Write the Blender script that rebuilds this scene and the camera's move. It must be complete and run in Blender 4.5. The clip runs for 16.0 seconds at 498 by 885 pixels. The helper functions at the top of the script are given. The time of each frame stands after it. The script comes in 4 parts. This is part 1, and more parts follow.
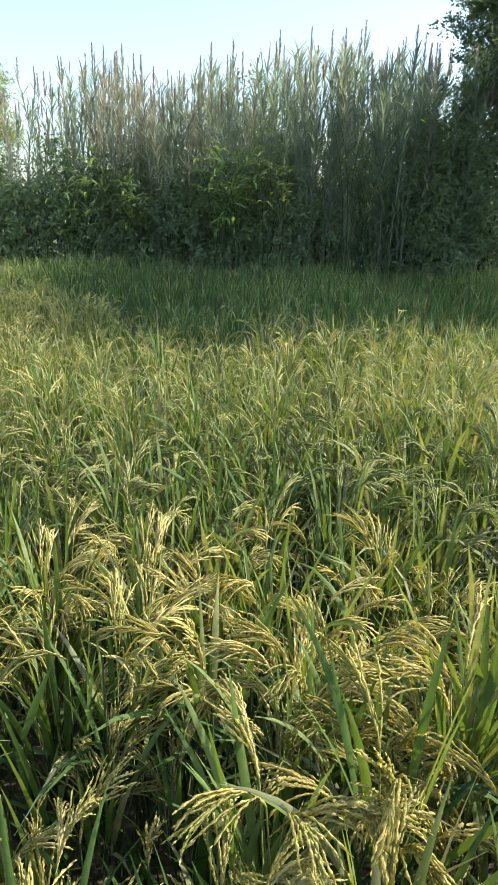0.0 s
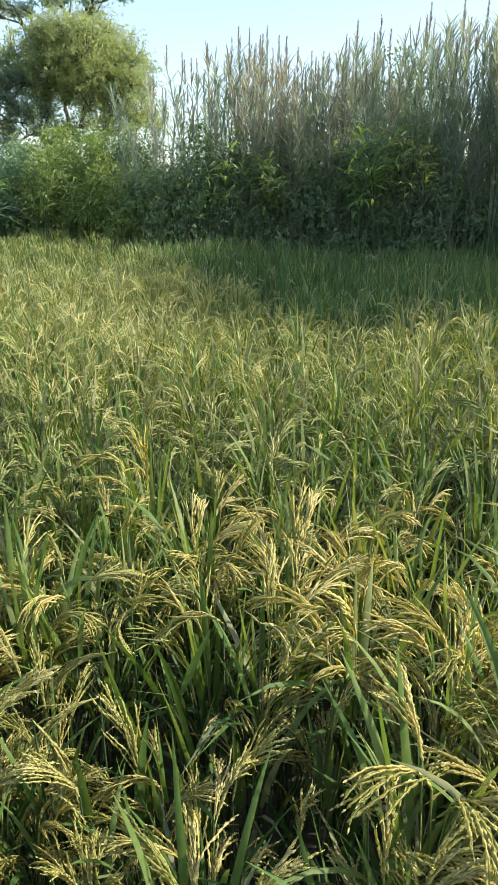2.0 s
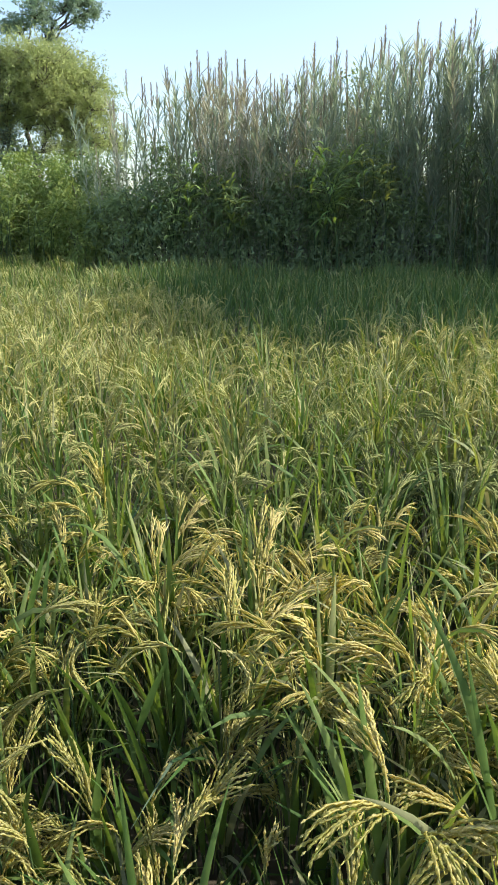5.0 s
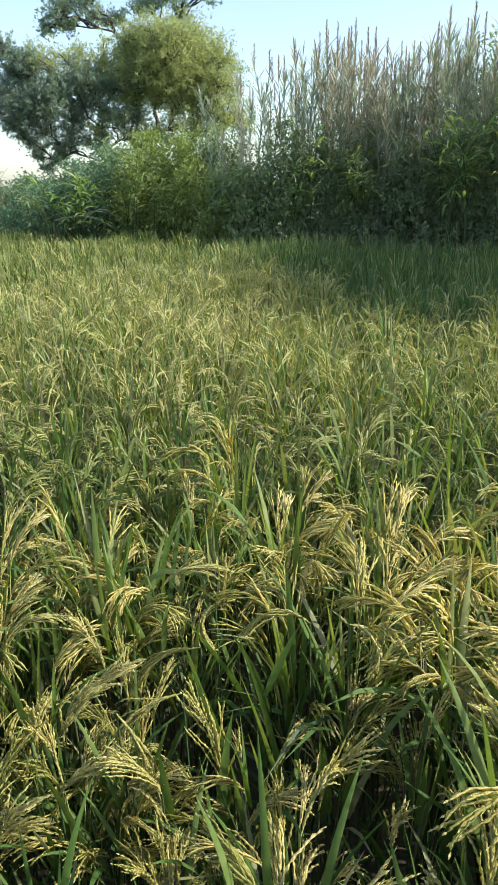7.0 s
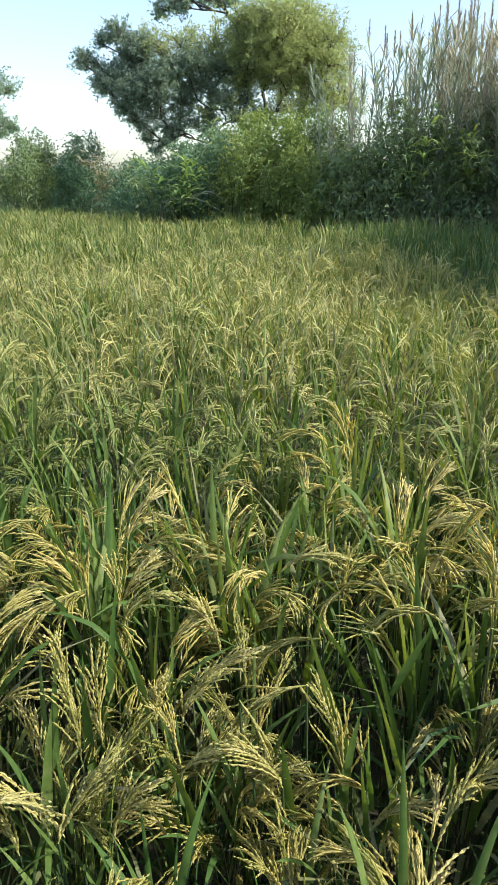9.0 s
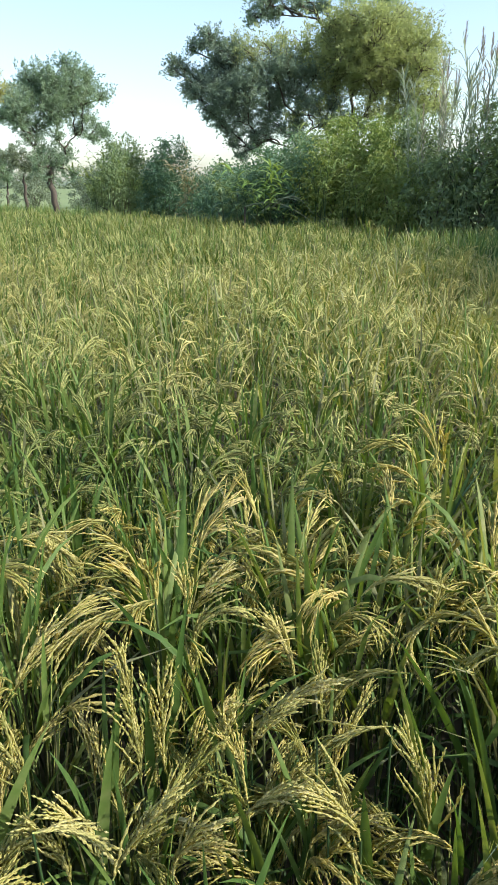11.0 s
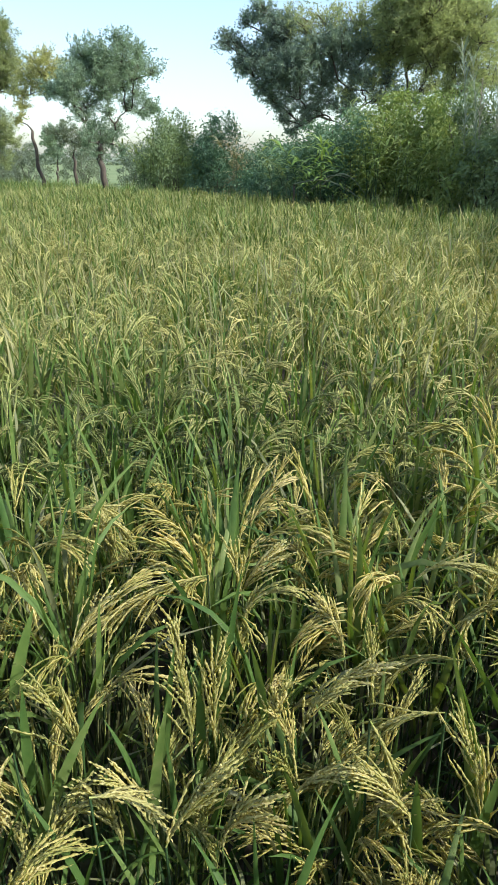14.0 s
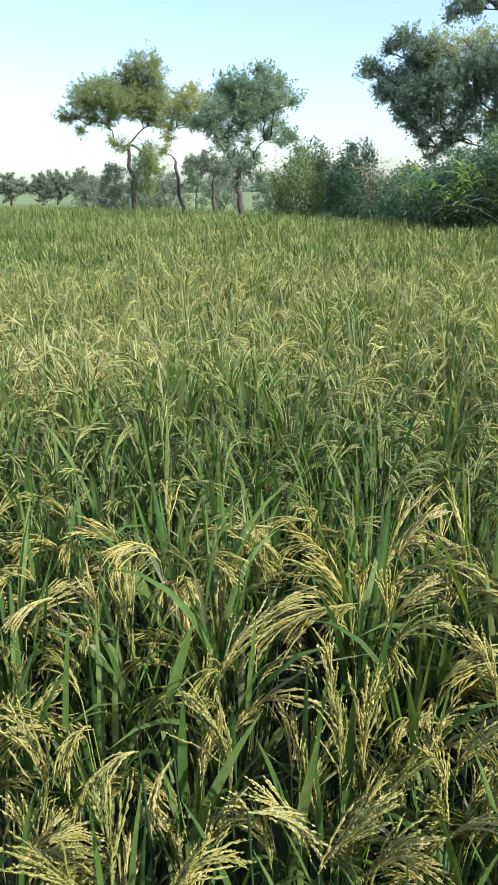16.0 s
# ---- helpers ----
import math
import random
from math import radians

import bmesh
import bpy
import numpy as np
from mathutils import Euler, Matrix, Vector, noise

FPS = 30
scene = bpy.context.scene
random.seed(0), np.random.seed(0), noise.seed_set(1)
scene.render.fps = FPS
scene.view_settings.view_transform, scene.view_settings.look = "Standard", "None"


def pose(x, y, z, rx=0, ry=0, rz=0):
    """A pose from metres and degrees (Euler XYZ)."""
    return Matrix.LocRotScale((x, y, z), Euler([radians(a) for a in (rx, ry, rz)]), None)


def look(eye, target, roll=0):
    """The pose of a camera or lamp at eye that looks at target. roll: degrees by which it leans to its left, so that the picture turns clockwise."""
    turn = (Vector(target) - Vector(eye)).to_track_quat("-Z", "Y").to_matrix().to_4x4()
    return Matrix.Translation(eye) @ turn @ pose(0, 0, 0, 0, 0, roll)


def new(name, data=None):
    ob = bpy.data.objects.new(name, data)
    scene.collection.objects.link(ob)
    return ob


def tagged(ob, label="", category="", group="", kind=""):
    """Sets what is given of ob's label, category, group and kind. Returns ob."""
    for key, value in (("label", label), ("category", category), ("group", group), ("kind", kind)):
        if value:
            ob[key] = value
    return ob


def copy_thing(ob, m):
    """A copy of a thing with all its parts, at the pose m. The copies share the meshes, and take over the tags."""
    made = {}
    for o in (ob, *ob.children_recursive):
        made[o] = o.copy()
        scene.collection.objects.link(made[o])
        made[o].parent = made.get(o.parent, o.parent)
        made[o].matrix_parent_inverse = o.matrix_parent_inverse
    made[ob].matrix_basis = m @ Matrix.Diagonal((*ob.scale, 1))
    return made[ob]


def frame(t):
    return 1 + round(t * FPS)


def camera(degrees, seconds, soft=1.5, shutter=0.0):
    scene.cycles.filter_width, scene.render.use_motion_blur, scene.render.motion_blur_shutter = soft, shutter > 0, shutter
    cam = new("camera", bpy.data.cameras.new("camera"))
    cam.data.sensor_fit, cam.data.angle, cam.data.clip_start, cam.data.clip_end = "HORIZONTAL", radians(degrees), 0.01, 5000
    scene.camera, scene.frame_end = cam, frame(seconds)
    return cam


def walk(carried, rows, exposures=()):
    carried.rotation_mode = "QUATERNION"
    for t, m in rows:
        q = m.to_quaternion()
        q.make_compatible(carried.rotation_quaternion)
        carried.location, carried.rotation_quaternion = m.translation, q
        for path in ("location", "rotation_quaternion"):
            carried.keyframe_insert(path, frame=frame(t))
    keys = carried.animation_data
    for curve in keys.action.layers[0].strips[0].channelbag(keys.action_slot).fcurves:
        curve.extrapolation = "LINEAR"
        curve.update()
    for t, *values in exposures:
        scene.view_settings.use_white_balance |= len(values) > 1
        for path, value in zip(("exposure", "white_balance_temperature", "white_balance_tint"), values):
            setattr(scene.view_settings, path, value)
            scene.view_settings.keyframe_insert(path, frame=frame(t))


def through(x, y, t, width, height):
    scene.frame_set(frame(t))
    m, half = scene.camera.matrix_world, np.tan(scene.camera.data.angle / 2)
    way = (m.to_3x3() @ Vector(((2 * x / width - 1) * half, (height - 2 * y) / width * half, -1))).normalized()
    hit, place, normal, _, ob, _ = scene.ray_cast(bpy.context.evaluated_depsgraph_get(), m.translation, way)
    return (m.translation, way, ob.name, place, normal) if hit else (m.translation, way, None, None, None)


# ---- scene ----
# ---------------------------------------------------------------- camera
cam = camera(40.0, 16.0)
ROWS = [
    (0.0, -0.0000, 0.0000, 1.8259, 71.278, -1.568, 0.532),
    (0.5, -0.0271, 0.0011, 1.8228, 70.588, -1.051, 3.521),
    (1.0, -0.0727, -0.0031, 1.8115, 70.308, -1.307, 8.434),
    (1.5, -0.0838, -0.0108, 1.8053, 70.315, -1.276, 9.707),
    (2.0, -0.0975, -0.0101, 1.7948, 69.904, -0.910, 11.001),
    (2.5, -0.0760, -0.0057, 1.7995, 70.838, -1.453, 9.140),
    (3.0, -0.0528, -0.0116, 1.8096, 71.123, -0.982, 7.011),
    (3.2, -0.0528, -0.0092, 1.8061, 70.856, -0.735, 7.393),
    (5.3, -0.0624, 0.0527, 1.7759, 71.580, 0.566, 8.696),
    (5.5, -0.0651, 0.0532, 1.7773, 71.552, 0.811, 9.346),
    (6.0, -0.0925, 0.0530, 1.7685, 70.806, 1.043, 12.616),
    (6.5, -0.1105, 0.0484, 1.7626, 69.950, 1.248, 15.648),
    (7.0, -0.1239, 0.0381, 1.7572, 69.827, 0.823, 17.696),
    (7.5, -0.1328, 0.0343, 1.7580, 69.908, 0.860, 18.583),
    (8.0, -0.1707, 0.0225, 1.7553, 69.626, 0.461, 22.486),
    (8.2, -0.1846, 0.0203, 1.7506, 68.991, 0.654, 23.782),
    (10.3, -0.3072, 0.1608, 1.6846, 68.850, 0.614, 28.517),
    (10.5, -0.3143, 0.1565, 1.6832, 68.970, 0.472, 30.257),
    (11.0, -0.3160, 0.1469, 1.6834, 69.294, 0.343, 32.139),
    (11.5, -0.3185, 0.1444, 1.6866, 69.472, 0.320, 32.717),
    (12.0, -0.3387, 0.1345, 1.6887, 69.724, 0.342, 34.490),
    (12.5, -0.3336, 0.1373, 1.6818, 69.055, -0.151, 34.702),
    (13.0, -0.3259, 0.1336, 1.6804, 68.906, -0.466, 34.030),
    (13.5, -0.3175, 0.1476, 1.6805, 68.770, 0.211, 32.637),
    (14.0, -0.3482, 0.1347, 1.6772, 67.650, 0.072, 35.891),
    (14.5, -0.3667, 0.1212, 1.6789, 67.682, -0.054, 38.872),
    (15.0, -0.3776, 0.1143, 1.6844, 68.533, 0.379, 41.409),
    (15.5, -0.3894, 0.0875, 1.6887, 68.741, 0.932, 44.802),
    (16.0, -0.3994, 0.0649, 1.6944, 69.627, 0.895, 46.225),
]
walk(cam, [(t, pose(x, y, z, rx, ry, rz)) for t, x, y, z, rx, ry, rz in ROWS], [(0.0, 1.36, 6270, 10), (3.0, 1.21, 6310, 9), (8.0, 1.16, 6250, 10), (12.0, 1.08, 6200, 10), (16.0, 1.00, 5900, 9)])

# ---------------------------------------------------------------- light
SUN_AZ, SUN_EL = 80.0, 38.0          # degrees clockwise from +y, and above the horizon
world = bpy.data.worlds.new("sky")
scene.world = world
world.use_nodes = True
wn = world.node_tree
sky = wn.nodes.new("ShaderNodeTexSky")
sky.sky_type = "NISHITA"
sky.sun_disc = False
sky.sun_elevation, sky.sun_rotation = radians(SUN_EL), radians(SUN_AZ)
sky.air_density, sky.dust_density, sky.ozone_density = 1.0, 1.5, 1.0
haze = wn.nodes.new("ShaderNodeHueSaturation")      # thin haze: the blue is washed out a little
haze.inputs["Saturation"].default_value, haze.inputs["Value"].default_value = 0.93, 1.0
wn.links.new(sky.outputs[0], haze.inputs["Color"])
wn.links.new(haze.outputs[0], wn.nodes["Background"].inputs[0])
wn.nodes["Background"].inputs[1].default_value = 0.134
sun = new("sun", bpy.data.lights.new("sun", "SUN"))
sun.data.energy, sun.data.angle, sun.data.color = 3.5, radians(0.6), (1.0, 0.93, 0.80)
az, el = radians(SUN_AZ), radians(SUN_EL)
SUN_DIR = Vector((math.sin(az) * math.cos(el), math.cos(az) * math.cos(el), math.sin(el)))
sun.matrix_world = look(SUN_DIR * 100, (0, 0, 0))

# ---------------------------------------------------------------- materials
rng = np.random.default_rng(7)


def node_mat(name):
    m = bpy.data.materials.new(name)
    m.use_nodes = True
    nt = m.node_tree
    return m, nt, nt.nodes["Principled BSDF"], nt.nodes["Material Output"]


def ramp(nt, fac, stops):
    r = nt.nodes.new("ShaderNodeValToRGB")
    while len(r.color_ramp.elements) < len(stops):
        r.color_ramp.elements.new(0.5)
    for e, (p, c) in zip(r.color_ramp.elements, stops):
        e.position, e.color = p, (*c, 1)
    nt.links.new(fac, r.inputs[0])
    return r.outputs[0]


def math_node(nt, op, a, b):
    n = nt.nodes.new("ShaderNodeMath")
    n.operation = op
    for i, v in enumerate((a, b)):
        if isinstance(v, (int, float)):
            n.inputs[i].default_value = v
        else:
            nt.links.new(v, n.inputs[i])
    return n.outputs[0]


def noise_node(nt, scale, detail=3.0, coords="Object", stretch=None):
    tc = nt.nodes.new("ShaderNodeTexCoord")
    n = nt.nodes.new("ShaderNodeTexNoise")
    n.inputs["Scale"].default_value, n.inputs["Detail"].default_value = scale, detail
    src = tc.outputs[coords]
    if stretch:
        mp = nt.nodes.new("ShaderNodeMapping")
        mp.inputs["Scale"].default_value = stretch
        nt.links.new(src, mp.inputs[0])
        src = mp.outputs[0]
    nt.links.new(src, n.inputs["Vector"])
    return n.outputs["Fac"]


def foliage(name, stops, through=0.35, rough=0.5, patch=0.6, glow=(1.25, 1.15, 0.5), island=0.5, grain=0.0):
    """Leaf tissue: each blade has its own tone, larger patches drift, and light shines through."""
    m, nt, p, out = node_mat(name)
    geo = nt.nodes.new("ShaderNodeNewGeometry")
    inf = nt.nodes.new("ShaderNodeObjectInfo")
    a = math_node(nt, "MULTIPLY", geo.outputs["Random Per Island"], island)
    b = math_node(nt, "MULTIPLY", inf.outputs["Random"], 0.25)
    world_pos = nt.nodes.new("ShaderNodeTexNoise")
    world_pos.inputs["Scale"].default_value = patch
    nt.links.new(geo.outputs["Position"], world_pos.inputs["Vector"])
    fine = nt.nodes.new("ShaderNodeTexNoise")
    fine.inputs["Scale"].default_value = 38.0
    nt.links.new(geo.outputs["Position"], fine.inputs["Vector"])
    c = math_node(nt, "MULTIPLY", world_pos.outputs["Fac"], 0.75 - island * 0.5)
    d = math_node(nt, "MULTIPLY", fine.outputs["Fac"], 0.25)
    s = math_node(nt, "ADD", math_node(nt, "ADD", a, b), math_node(nt, "ADD", c, d))
    s = math_node(nt, "SUBTRACT", s, 0.12)
    if grain:
        husk = nt.nodes.new("ShaderNodeTexVoronoi")
        husk.inputs["Scale"].default_value = 210.0
        nt.links.new(geo.outputs["Position"], husk.inputs["Vector"])
        s = math_node(nt, "ADD", s, math_node(nt, "MULTIPLY", math_node(nt, "SUBTRACT", 0.45, husk.outputs["Distance"]), grain))
        bump = nt.nodes.new("ShaderNodeBump")
        bump.inputs["Strength"].default_value, bump.inputs["Distance"].default_value = 0.9, 0.002
        bump.invert = True
        nt.links.new(husk.outputs["Distance"], bump.inputs["Height"])
        nt.links.new(bump.outputs[0], p.inputs["Normal"])
    col = ramp(nt, s, stops)
    nt.links.new(col, p.inputs["Base Color"])
    p.inputs["Roughness"].default_value = rough
    p.inputs["Specular IOR Level"].default_value = 0.3
    tr = nt.nodes.new("ShaderNodeBsdfTranslucent")
    tint = nt.nodes.new("ShaderNodeMix")
    tint.data_type, tint.blend_type = "RGBA", "MULTIPLY"
    tint.inputs[0].default_value = 1.0
    nt.links.new(col, tint.inputs[6])
    tint.inputs[7].default_value = (*glow, 1)
    nt.links.new(tint.outputs[2], tr.inputs[0])
    mix = nt.nodes.new("ShaderNodeMixShader")
    mix.inputs[0].default_value = through
    nt.links.new(p.outputs[0], mix.inputs[1])
    nt.links.new(tr.outputs[0], mix.inputs[2])
    nt.links.new(mix.outputs[0], out.inputs[0])
    return m


def solid(name, stops, scale, rough=0.85, bump=0.4, stretch=None, coords="Object"):
    m, nt, p, out = node_mat(name)
    n1 = noise_node(nt, scale, 5.0, coords, stretch)
    n2 = noise_node(nt, scale * 0.13, 3.0, coords)
    f = math_node(nt, "ADD", math_node(nt, "MULTIPLY", n1, 0.6), math_node(nt, "MULTIPLY", n2, 0.4))
    nt.links.new(ramp(nt, f, stops), p.inputs["Base Color"])
    p.inputs["Roughness"].default_value = rough
    b = nt.nodes.new("ShaderNodeBump")
    b.inputs["Strength"].default_value, b.inputs["Distance"].default_value = bump, 0.02
    nt.links.new(n1, b.inputs["Height"])
    nt.links.new(b.outputs[0], p.inputs["Normal"])
    return m


M_BLADE = foliage("rice_blade", [(0.2, (0.036, 0.094, 0.024)), (0.52, (0.067, 0.136, 0.031)), (0.72, (0.132, 0.205, 0.050)), (0.84, (0.22, 0.265, 0.095)), (0.96, (0.34, 0.335, 0.16))], 0.42, 0.6, 0.5, (1.3, 1.15, 0.4))
# Greener blade colour that carries the trees' shade on the crop.
M_SHADERICE = foliage("late_rice_blade", [(0.2, (0.044, 0.096, 0.034)), (0.52, (0.074, 0.145, 0.048)), (0.78, (0.12, 0.20, 0.065)), (0.96, (0.23, 0.29, 0.115))], 0.42, 0.6, 0.5, (1.2, 1.12, 0.5))
M_STRAW = foliage("dry_rice_leaf", [(0.2, (0.11, 0.135, 0.055)), (0.55, (0.18, 0.20, 0.09)), (0.95, (0.32, 0.315, 0.17))], 0.3, 0.6, 0.7, (1.1, 1.0, 0.7))
M_CULM = foliage("rice_culm", [(0.2, (0.018, 0.052, 0.018)), (0.6, (0.040, 0.080, 0.028)), (0.95, (0.13, 0.13, 0.055))], 0.15, 0.55, 0.5)
M_GRAIN = foliage("rice_grain", [(0.15, (0.115, 0.155, 0.042)), (0.45, (0.235, 0.27, 0.080)), (0.7, (0.375, 0.37, 0.13)), (0.9, (0.54, 0.465, 0.20))], 0.25, 0.55, 0.9, (1.1, 1.02, 0.45), 0.22, 0.7)
M_HUSK = foliage("rice_husk", [(0.15, (0.19, 0.23, 0.06)), (0.42, (0.41, 0.41, 0.12)), (0.65, (0.63, 0.565, 0.21)), (0.88, (0.79, 0.70, 0.36))], 0.50, 0.5, 0.9, (1.1, 1.04, 0.5), 0.3, 0.30)
# Brighter copy of the husk: sunlight on the single ears is in its colour.
M_SUNHUSK = foliage("ripe_rice_husk", [(0.15, (0.31, 0.33, 0.10)), (0.45, (0.52, 0.50, 0.18)), (0.7, (0.69, 0.635, 0.29)), (0.9, (0.82, 0.75, 0.43))], 0.50, 0.5, 0.9, (1.1, 1.04, 0.5), 0.35, 0.30)
M_RACHIS = foliage("panicle_stalk", [(0.2, (0.20, 0.28, 0.06)), (0.9, (0.36, 0.38, 0.12))], 0.2, 0.5, 0.9)
M_REEDLEAF = foliage("reed_leaf", [(0.2, (0.175, 0.235, 0.175)), (0.6, (0.265, 0.33, 0.255)), (0.95, (0.39, 0.42, 0.33))], 0.5, 0.5, 0.35, (1.1, 1.1, 0.8))
M_REEDDRY = foliage("dry_reed_leaf", [(0.2, (0.21, 0.21, 0.145)), (0.6, (0.31, 0.31, 0.23)), (0.95, (0.43, 0.43, 0.33))], 0.4, 0.6, 0.35, (1.1, 1.0, 0.8))
M_CANE = foliage("reed_cane", [(0.2, (0.13, 0.18, 0.10)), (0.9, (0.27, 0.29, 0.19))], 0.05, 0.5, 0.6)
M_PLUME = foliage("reed_plume", [(0.2, (0.22, 0.20, 0.16)), (0.9, (0.42, 0.38, 0.31))], 0.35, 0.8, 0.6, (1.0, 0.95, 0.85))
M_HEDGE = foliage("hedge_leaf", [(0.2, (0.115, 0.18, 0.105)), (0.6, (0.19, 0.27, 0.15)), (0.95, (0.29, 0.375, 0.195))], 0.42, 0.65, 0.5)
# Yellower copy of the hedge leaf, with sun on the shrubs in its colour.
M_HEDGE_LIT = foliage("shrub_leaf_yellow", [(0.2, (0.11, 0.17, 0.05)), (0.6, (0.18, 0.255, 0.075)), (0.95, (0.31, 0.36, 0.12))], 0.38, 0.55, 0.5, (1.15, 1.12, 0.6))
M_YELLOW = foliage("yellowing_leaf", [(0.2, (0.19, 0.25, 0.09)), (0.9, (0.36, 0.41, 0.16))], 0.4, 0.5, 0.8)
# Darker than the hedge leaf: shade under the acacia is put into this green.
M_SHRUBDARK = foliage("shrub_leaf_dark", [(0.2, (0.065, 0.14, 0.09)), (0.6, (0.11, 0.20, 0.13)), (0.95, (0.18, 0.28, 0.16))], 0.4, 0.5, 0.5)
M_PALE = foliage("pale_leaf", [(0.2, (0.16, 0.29, 0.08)), (0.9, (0.32, 0.44, 0.15))], 0.4, 0.45, 0.8)
# Acacia leaves are paled: the haze over distance is put into their colour.
M_ACACIA = foliage("acacia_leaf", [(0.2, (0.23, 0.275, 0.145)), (0.55, (0.33, 0.38, 0.20)), (0.95, (0.44, 0.48, 0.25))], 0.70, 0.75, 0.3, (1.1, 1.1, 0.75), 0.3)
M_TREE = foliage("tree_leaf_dark", [(0.2, (0.075, 0.12, 0.075)), (0.6, (0.12, 0.17, 0.10)), (0.95, (0.19, 0.24, 0.125))], 0.42, 0.55, 0.25, (1.15, 1.1, 0.6), 0.35)
# Far leaves are tinted pale and bluish, so haze is part of their colour.
M_FARHAZE = foliage("far_leaf", [(0.2, (0.14, 0.19, 0.16)), (0.9, (0.22, 0.27, 0.21))], 0.4, 0.7, 0.1)
M_GREYACACIA = foliage("acacia_leaf_grey", [(0.2, (0.185, 0.265, 0.205)), (0.6, (0.275, 0.365, 0.26)), (0.95, (0.40, 0.47, 0.31))], 0.58, 0.75, 0.3, (1.1, 1.1, 0.8), 0.2)
# Darker, bluer acacia leaf that holds the crown's shaded side and underside.
M_DARKACACIA = foliage("acacia_leaf_dark", [(0.2, (0.175, 0.24, 0.195)), (0.6, (0.255, 0.33, 0.255)), (0.95, (0.38, 0.45, 0.31))], 0.5, 0.75, 0.3, (1.1, 1.1, 0.8), 0.2)
M_YELLOWACACIA = foliage("acacia_leaf_yellow", [(0.2, (0.26, 0.29, 0.13)), (0.6, (0.38, 0.40, 0.18)), (0.95, (0.51, 0.51, 0.24))], 0.58, 0.7, 0.3, (1.15, 1.1, 0.6), 0.2)
M_OLIVE = foliage("acacia_leaf_olive", [(0.2, (0.25, 0.30, 0.18)), (0.6, (0.36, 0.42, 0.245)), (0.95, (0.50, 0.54, 0.31))], 0.70, 0.7, 0.3, (1.15, 1.1, 0.65), 0.2)
M_GRASS = foliage("bank_grass", [(0.2, (0.05, 0.11, 0.03)), (0.6, (0.10, 0.18, 0.04)), (0.95, (0.24, 0.26, 0.09))], 0.35, 0.5, 0.3)
M_DRY = foliage("dry_leaf", [(0.2, (0.19, 0.185, 0.115)), (0.9, (0.36, 0.335, 0.21))], 0.3, 0.7, 0.5)
M_BARK = solid("bark", [(0.3, (0.035, 0.028, 0.022)), (0.55, (0.09, 0.07, 0.055)), (0.75, (0.17, 0.14, 0.11))], 9.0, 0.9, 0.8, (1, 1, 0.25))
M_MUD = solid("field_soil", [(0.3, (0.035, 0.028, 0.018)), (0.5, (0.07, 0.055, 0.033)), (0.62, (0.08, 0.10, 0.03)), (0.75, (0.13, 0.15, 0.05))], 1.7, 0.8, 0.5)
M_PLAIN = solid("grassy_plain", [(0.3, (0.10, 0.15, 0.05)), (0.5, (0.15, 0.20, 0.07)), (0.7, (0.22, 0.25, 0.10))], 0.6, 0.9, 0.2)
M_POST = solid("weathered_post", [(0.3, (0.45, 0.42, 0.30)), (0.7, (0.7, 0.66, 0.5))], 20.0, 0.8, 0.2)


# ---------------------------------------------------------------- mesh tools
class Soup:
    """Collects vertices and triangles, with a material index for each triangle."""

    def __init__(self):
        self.v, self.f, self.m, self.n = [], [], [], 0

    def add(self, v, f, mat=0):
        self.v.append(np.asarray(v, float))
        self.f.append(np.asarray(f, int) + self.n)
        self.m.append(np.full(len(f), mat, int))
        self.n += len(v)

    def arrays(self):
        return np.concatenate(self.v), np.concatenate(self.f), np.concatenate(self.m)


def to_mesh(name, v, f, mats, mi=None, smooth=False):
    me = bpy.data.meshes.new(name)
    nv, nf = len(v), len(f)
    me.vertices.add(nv)
    me.vertices.foreach_set("co", np.ascontiguousarray(v, dtype=np.float32).ravel())
    me.loops.add(nf * 3)
    me.loops.foreach_set("vertex_index", np.ascontiguousarray(f, dtype=np.int32).ravel())
    me.polygons.add(nf)
    me.polygons.foreach_set("loop_start", np.arange(0, nf * 3, 3, dtype=np.int32))
    for m in mats:
        me.materials.append(m)
    if mi is not None:
        me.polygons.foreach_set("material_index", np.ascontiguousarray(mi, dtype=np.int32))
    me.polygons.foreach_set("use_smooth", np.full(nf, smooth, dtype=bool))
    me.update(calc_edges=True)
    return me


def part(name, soup, mats, parent=None, label="", smooth=False):
    v, f, mi = soup.arrays()
    ob = new(name, to_mesh(name, v, f, mats if isinstance(mats, (list, tuple)) else [mats], mi, smooth))
    ob.parent = parent
    if label:
        tagged(ob, label)
    return ob


def rot_z(v, a):
    c, s = math.cos(a), math.sin(a)
    return np.c_[v[:, 0] * c - v[:, 1] * s, v[:, 0] * s + v[:, 1] * c, v[:, 2]]


def ribbon(path, side, w, fold=0.0):
    """A strip along path, w wide; with fold it has a sunken midrib."""
    n = len(path)
    tri = []
    if fold:
        d = np.gradient(path, axis=0)
        nrm = np.cross(d, side)
        nrm /= np.linalg.norm(nrm, axis=1)[:, None] + 1e-9
        v = np.stack([path - side * w[:, None] / 2, path + nrm * (w * fold)[:, None], path + side * w[:, None] / 2], 1).reshape(-1, 3)
        for i in range(n - 1):
            a = 3 * i
            for k in (0, 1):
                tri += [(a + k, a + k + 1, a + k + 4), (a + k, a + k + 4, a + k + 3)]
    else:
        v = np.stack([path - side * w[:, None] / 2, path + side * w[:, None] / 2], 1).reshape(-1, 3)
        for i in range(n - 1):
            a = 2 * i
            tri += [(a, a + 1, a + 3), (a, a + 3, a + 2)]
    return v, np.array(tri)


